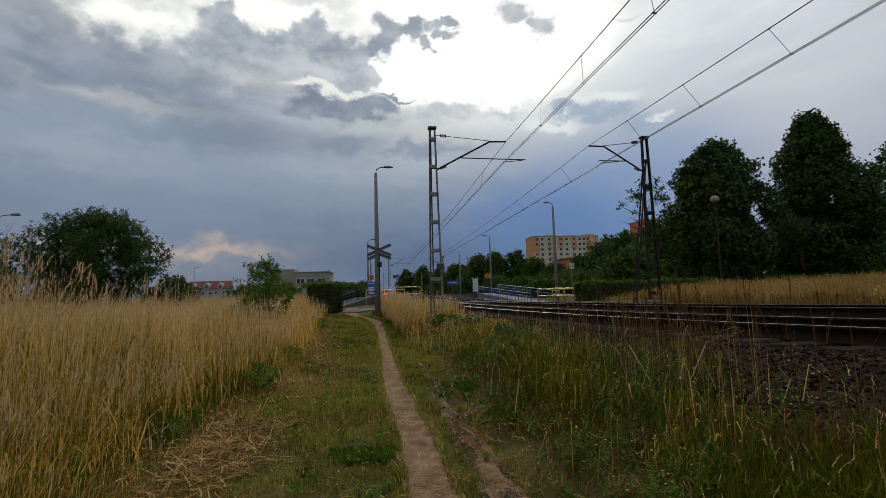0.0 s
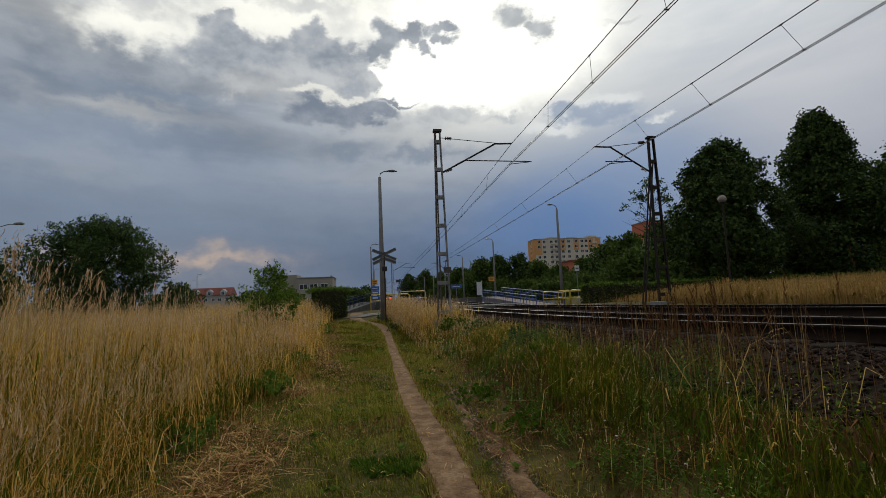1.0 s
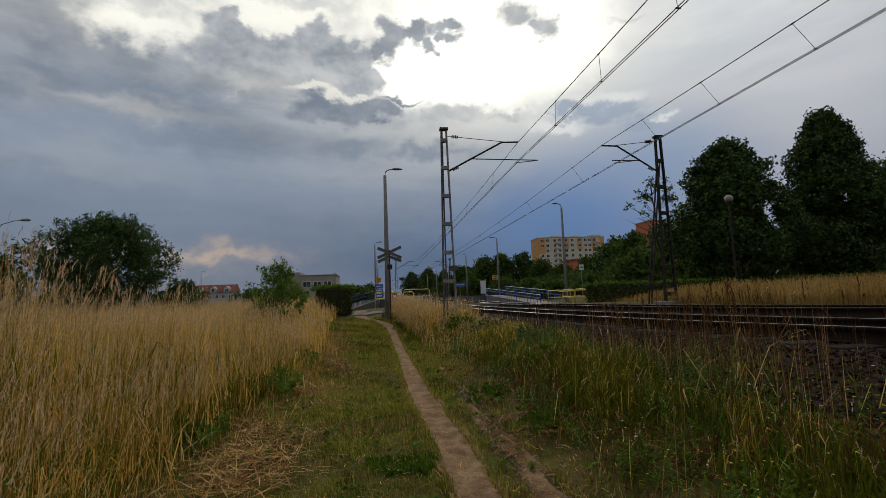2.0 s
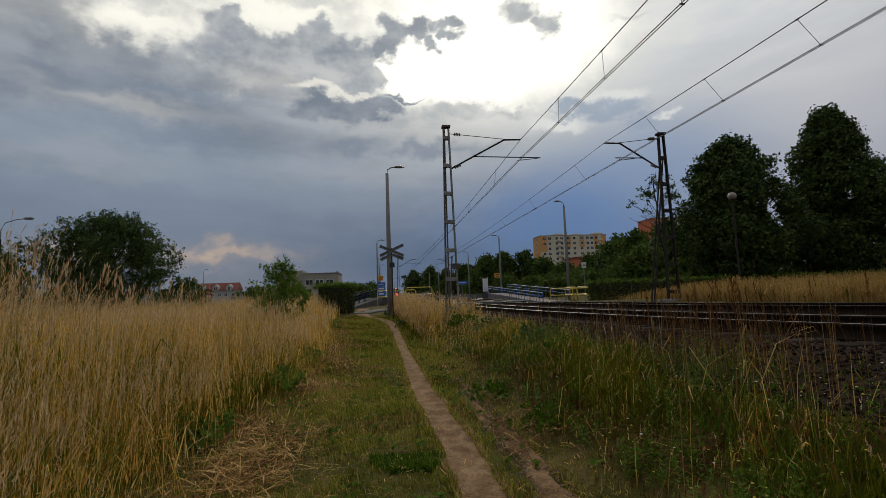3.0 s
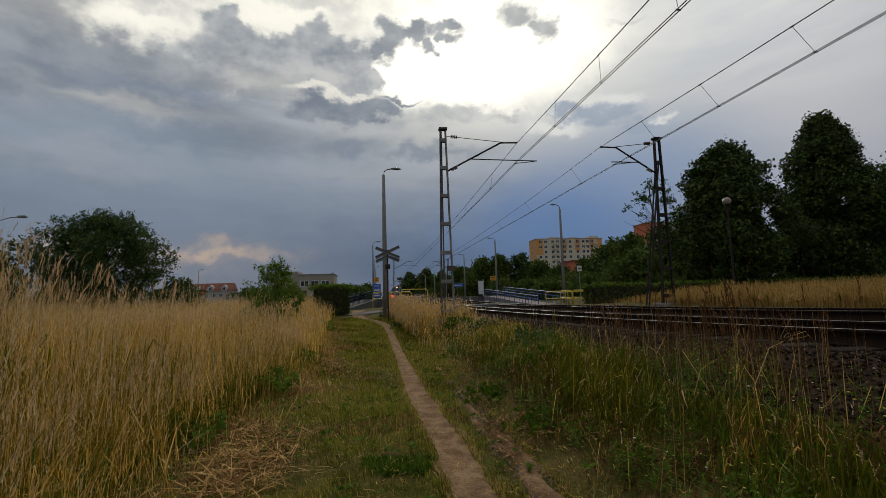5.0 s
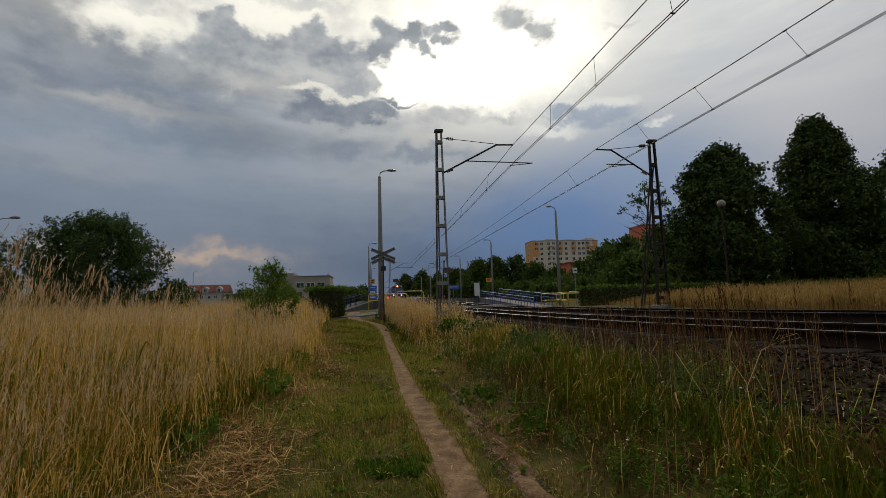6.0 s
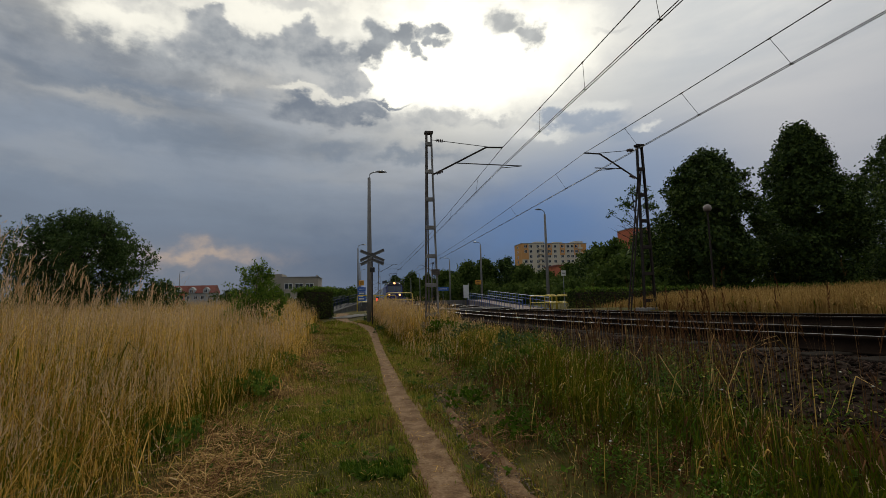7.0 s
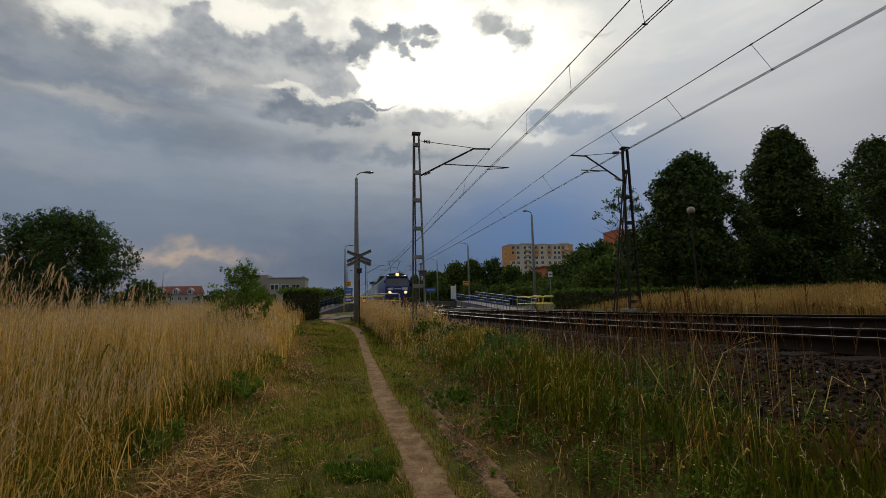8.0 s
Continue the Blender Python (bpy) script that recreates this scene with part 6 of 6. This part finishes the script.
def locomotive():
    t = thing("locomotive", TRACKS[0], 300, 1.1, "dark blue electric locomotive with three lit headlights", "locomotive")
    bm = bmesh.new()
    half = 1.48
    # nose: plan and rake at heights from the frame up to the roof
    rows = [(0.95, 0.02, 1.40), (1.15, 0.0, 1.46), (2.25, 0.0, 1.48), (3.30, 0.42, 1.44), (3.62, 0.75, 1.28), (3.85, 1.3, 0.95)]
    front, back = [], []
    for z, y, w in rows:
        front.append([bm.verts.new((x * w, y + 0.22 * abs(x) ** 3, z)) for x in (-1, -0.6, 0, 0.6, 1)])
        back.append([bm.verts.new((x * w, 15.9, z)) for x in (-1, -0.6, 0, 0.6, 1)])
    for a, b in zip(front, front[1:]):
        for k in range(4):
            bm.faces.new((a[k], a[k + 1], b[k + 1], b[k]))
    for (a, b), (c, d) in zip(zip(front, back), zip(front[1:], back[1:])):
        bm.faces.new((a[0], c[0], d[0], b[0]))
        bm.faces.new((a[4], b[4], d[4], c[4]))
    for k in range(4):
        bm.faces.new((front[-1][k], front[-1][k + 1], back[-1][k + 1], back[-1][k]))
        bm.faces.new((front[0][k + 1], front[0][k], back[0][k], back[0][k + 1]))
    bm.faces.new([v for r in back for v in (r[4],)] + [r[0] for r in back[::-1]])
    bmesh.ops.recalc_face_normals(bm, faces=bm.faces)
    body = part("body", bm, M["loco_blue"], t)
    part("roof", box(bmesh.new(), -1.0, 1.0, 1.0, 15.5, 3.72, 4.0, 0.1), M["loco_grey"], t)
    part("roof_visor", box(bmesh.new(), -1.3, 1.3, 0.36, 1.4, 3.4, 3.66, 0.08), M["loco_grey"], t, "dark roof edge over the windscreen")
    for s in (-1, 1):
        bm = bmesh.new()
        y = lambda z: 0.42 * (z - 2.25) / 1.05 - 0.02
        vs = [bm.verts.new(p) for p in ((s * 0.06, y(2.36) - 0.03, 2.36), (s * 1.26, y(2.36) + 0.05, 2.36), (s * 1.2, y(3.28) + 0.05, 3.28), (s * 0.06, y(3.28) - 0.03, 3.28))]
        bm.faces.new(vs if s > 0 else vs[::-1])
        ex = bmesh.ops.extrude_face_region(bm, geom=bm.faces[:])
        bmesh.ops.translate(bm, verts=[v for v in ex["geom"] if isinstance(v, bmesh.types.BMVert)], vec=(0, 0.05, 0))
        part("windscreen", bm, M["screen"], t, "dark windscreen")
        lampx = s * 0.95
        part("headlight", tube(bmesh.new(), [(lampx, -0.14, 1.62), (lampx, -0.02, 1.62), (lampx, 0.1, 1.62)], [0.15, 0.17, 0.17], 16), M["headlight"], t, "lit warm headlight")
        part("headlight_ring", tube(bmesh.new(), [(lampx, -0.1, 1.62), (lampx, 0.1, 1.62)], [0.2, 0.22], 16), M["loco_pale"], t)
        bf = part("buffer", tube(bmesh.new(), [(s * 0.87, -0.62, 1.05), (s * 0.87, -0.54, 1.05), (s * 0.87, -0.53, 1.05), (s * 0.87, 0.05, 1.05)], [0.22, 0.24, 0.09, 0.11], 14), M["black"], t)
        part("side_stripe", box(bmesh.new(), s * 1.49 - 0.012, s * 1.49 + 0.012, 0.6, 15.6, 1.25, 1.45), M["loco_pale"], t)
        part("mirror", box(bmesh.new(), s * 1.5 - 0.1, s * 1.5 + 0.1, 0.5, 0.6, 2.75, 3.1, 0.02), M["black"], t)
    part("number_bar", box(bmesh.new(), -0.42, 0.42, -0.035, 0.02, 1.98, 2.1, 0.01), M["loco_pale"], t, "pale number plate bar")
    part("warning_panel", box(bmesh.new(), -1.2, -0.55, -0.03, 0.06, 1.9, 2.18, 0.01), M["loco_pale"], t)
    part("warning_panel", box(bmesh.new(), 0.55, 1.2, -0.03, 0.06, 1.9, 2.18, 0.01), M["loco_pale"], t)
    part("snow_plough", box(bmesh.new(), -1.25, 1.25, -0.05, 0.3, 0.25, 0.9, 0.06), M["black"], t)
    hd = part("top_lamp_housing", tube(bmesh.new(), [(0, 0.32, 3.78), (0, 1.3, 3.78)], [0.27, 0.22], 16), M["loco_grey"], t)
    part("headlight", tube(bmesh.new(), [(0, 0.24, 3.78), (0, 0.36, 3.78)], [0.18, 0.21], 16), M["headlight"], t, "lit warm headlight")
    for yy in (2.4, 13.0):
        bogie(t, yy)
    # raised collector
    p = part("pantograph", bmesh.new(), M["black"], t, "raised current collector")
    bm = bmesh.new()
    for s in (-1, 1):
        tube(bm, [(s * 0.5, 3.4, 4.1), (s * 0.45, 5.0, 4.95), (s * 0.75, 3.6, 5.72)], 0.03, 6)
        tube(bm, [(s * 0.75, 3.6, 5.72), (s * 0.95, 3.6, 5.6)], 0.025, 6)
    tube(bm, [(-0.75, 3.6, 5.72), (0.75, 3.6, 5.72)], 0.04, 6)
    tube(bm, [(-0.45, 5.0, 4.95), (0.45, 5.0, 4.95)], 0.03, 6)
    tube(bm, [(-0.5, 3.4, 4.1), (0.5, 3.4, 4.1)], 0.05, 6)
    bm.to_mesh(p.data)
    bm.free()
    for k in range(4):
        part("roof_box", box(bmesh.new(), -0.45, 0.45, 6.4 + k * 1.7, 7.5 + k * 1.7, 4.02, 4.25, 0.04), M["loco_grey"], t)
    return t


def coach():
    t = thing("passenger_coach", TRACKS[0], 330, 1.1, "pale grey passenger coach with a long row of windows", "coach", "coaches")
    part("body", shell(bmesh.new(), (1.0, 3.2, 3.25), 1.42, 0, 24.2), M["coach"], t)
    part("roof", shell(bmesh.new(), (3.2, 3.25, 4.0), 1.40, 0.05, 24.15, 10), M["coach_roof"], t, smooth_faces=False)
    bm = box(bmesh.new(), -0.012, 0.012, -0.6, 0.6, 0, 0.85, 0.005)
    me = bpy.data.meshes.new("window")
    bm.to_mesh(me)
    bm.free()
    me.materials.append(M["screen"])
    for s in (-1, 1):
        for k in range(11):
            w = new("window", me)
            w.parent = t
            w.matrix_basis = pose(s * 1.425, 2.6 + k * 1.9, 2.05)
        part("lower_band", box(bmesh.new(), s * 1.43 - 0.01, s * 1.43 + 0.01, 0.1, 24.1, 1.1, 1.45), M["loco_blue"], t, "blue lower band")
    for yy in (3.2, 21.0):
        bogie(t, yy)
    part("gangway", box(bmesh.new(), -0.75, 0.75, -0.55, 0.0, 1.1, 3.4, 0.05), M["black"], t)
    return t


loco = locomotive()
first_coach = coach()
coaches = [first_coach] + [copy_thing(first_coach, first_coach.matrix_basis.copy()) for _ in range(6)]


# ---- what moves ----
def motions():
    """The train runs towards the camera on the near track at an even speed."""
    ts = [k / 10 for k in range(81)]
    for i, ob in enumerate([loco] + coaches):
        back = 0.0 if i == 0 else 16.6 + 25.0 * (i - 1)
        walk(ob, [(t, pose(TRACKS[0], 57.0 + 29.5 * (8.0 - t) + back, 1.1)) for t in ts])


motions()
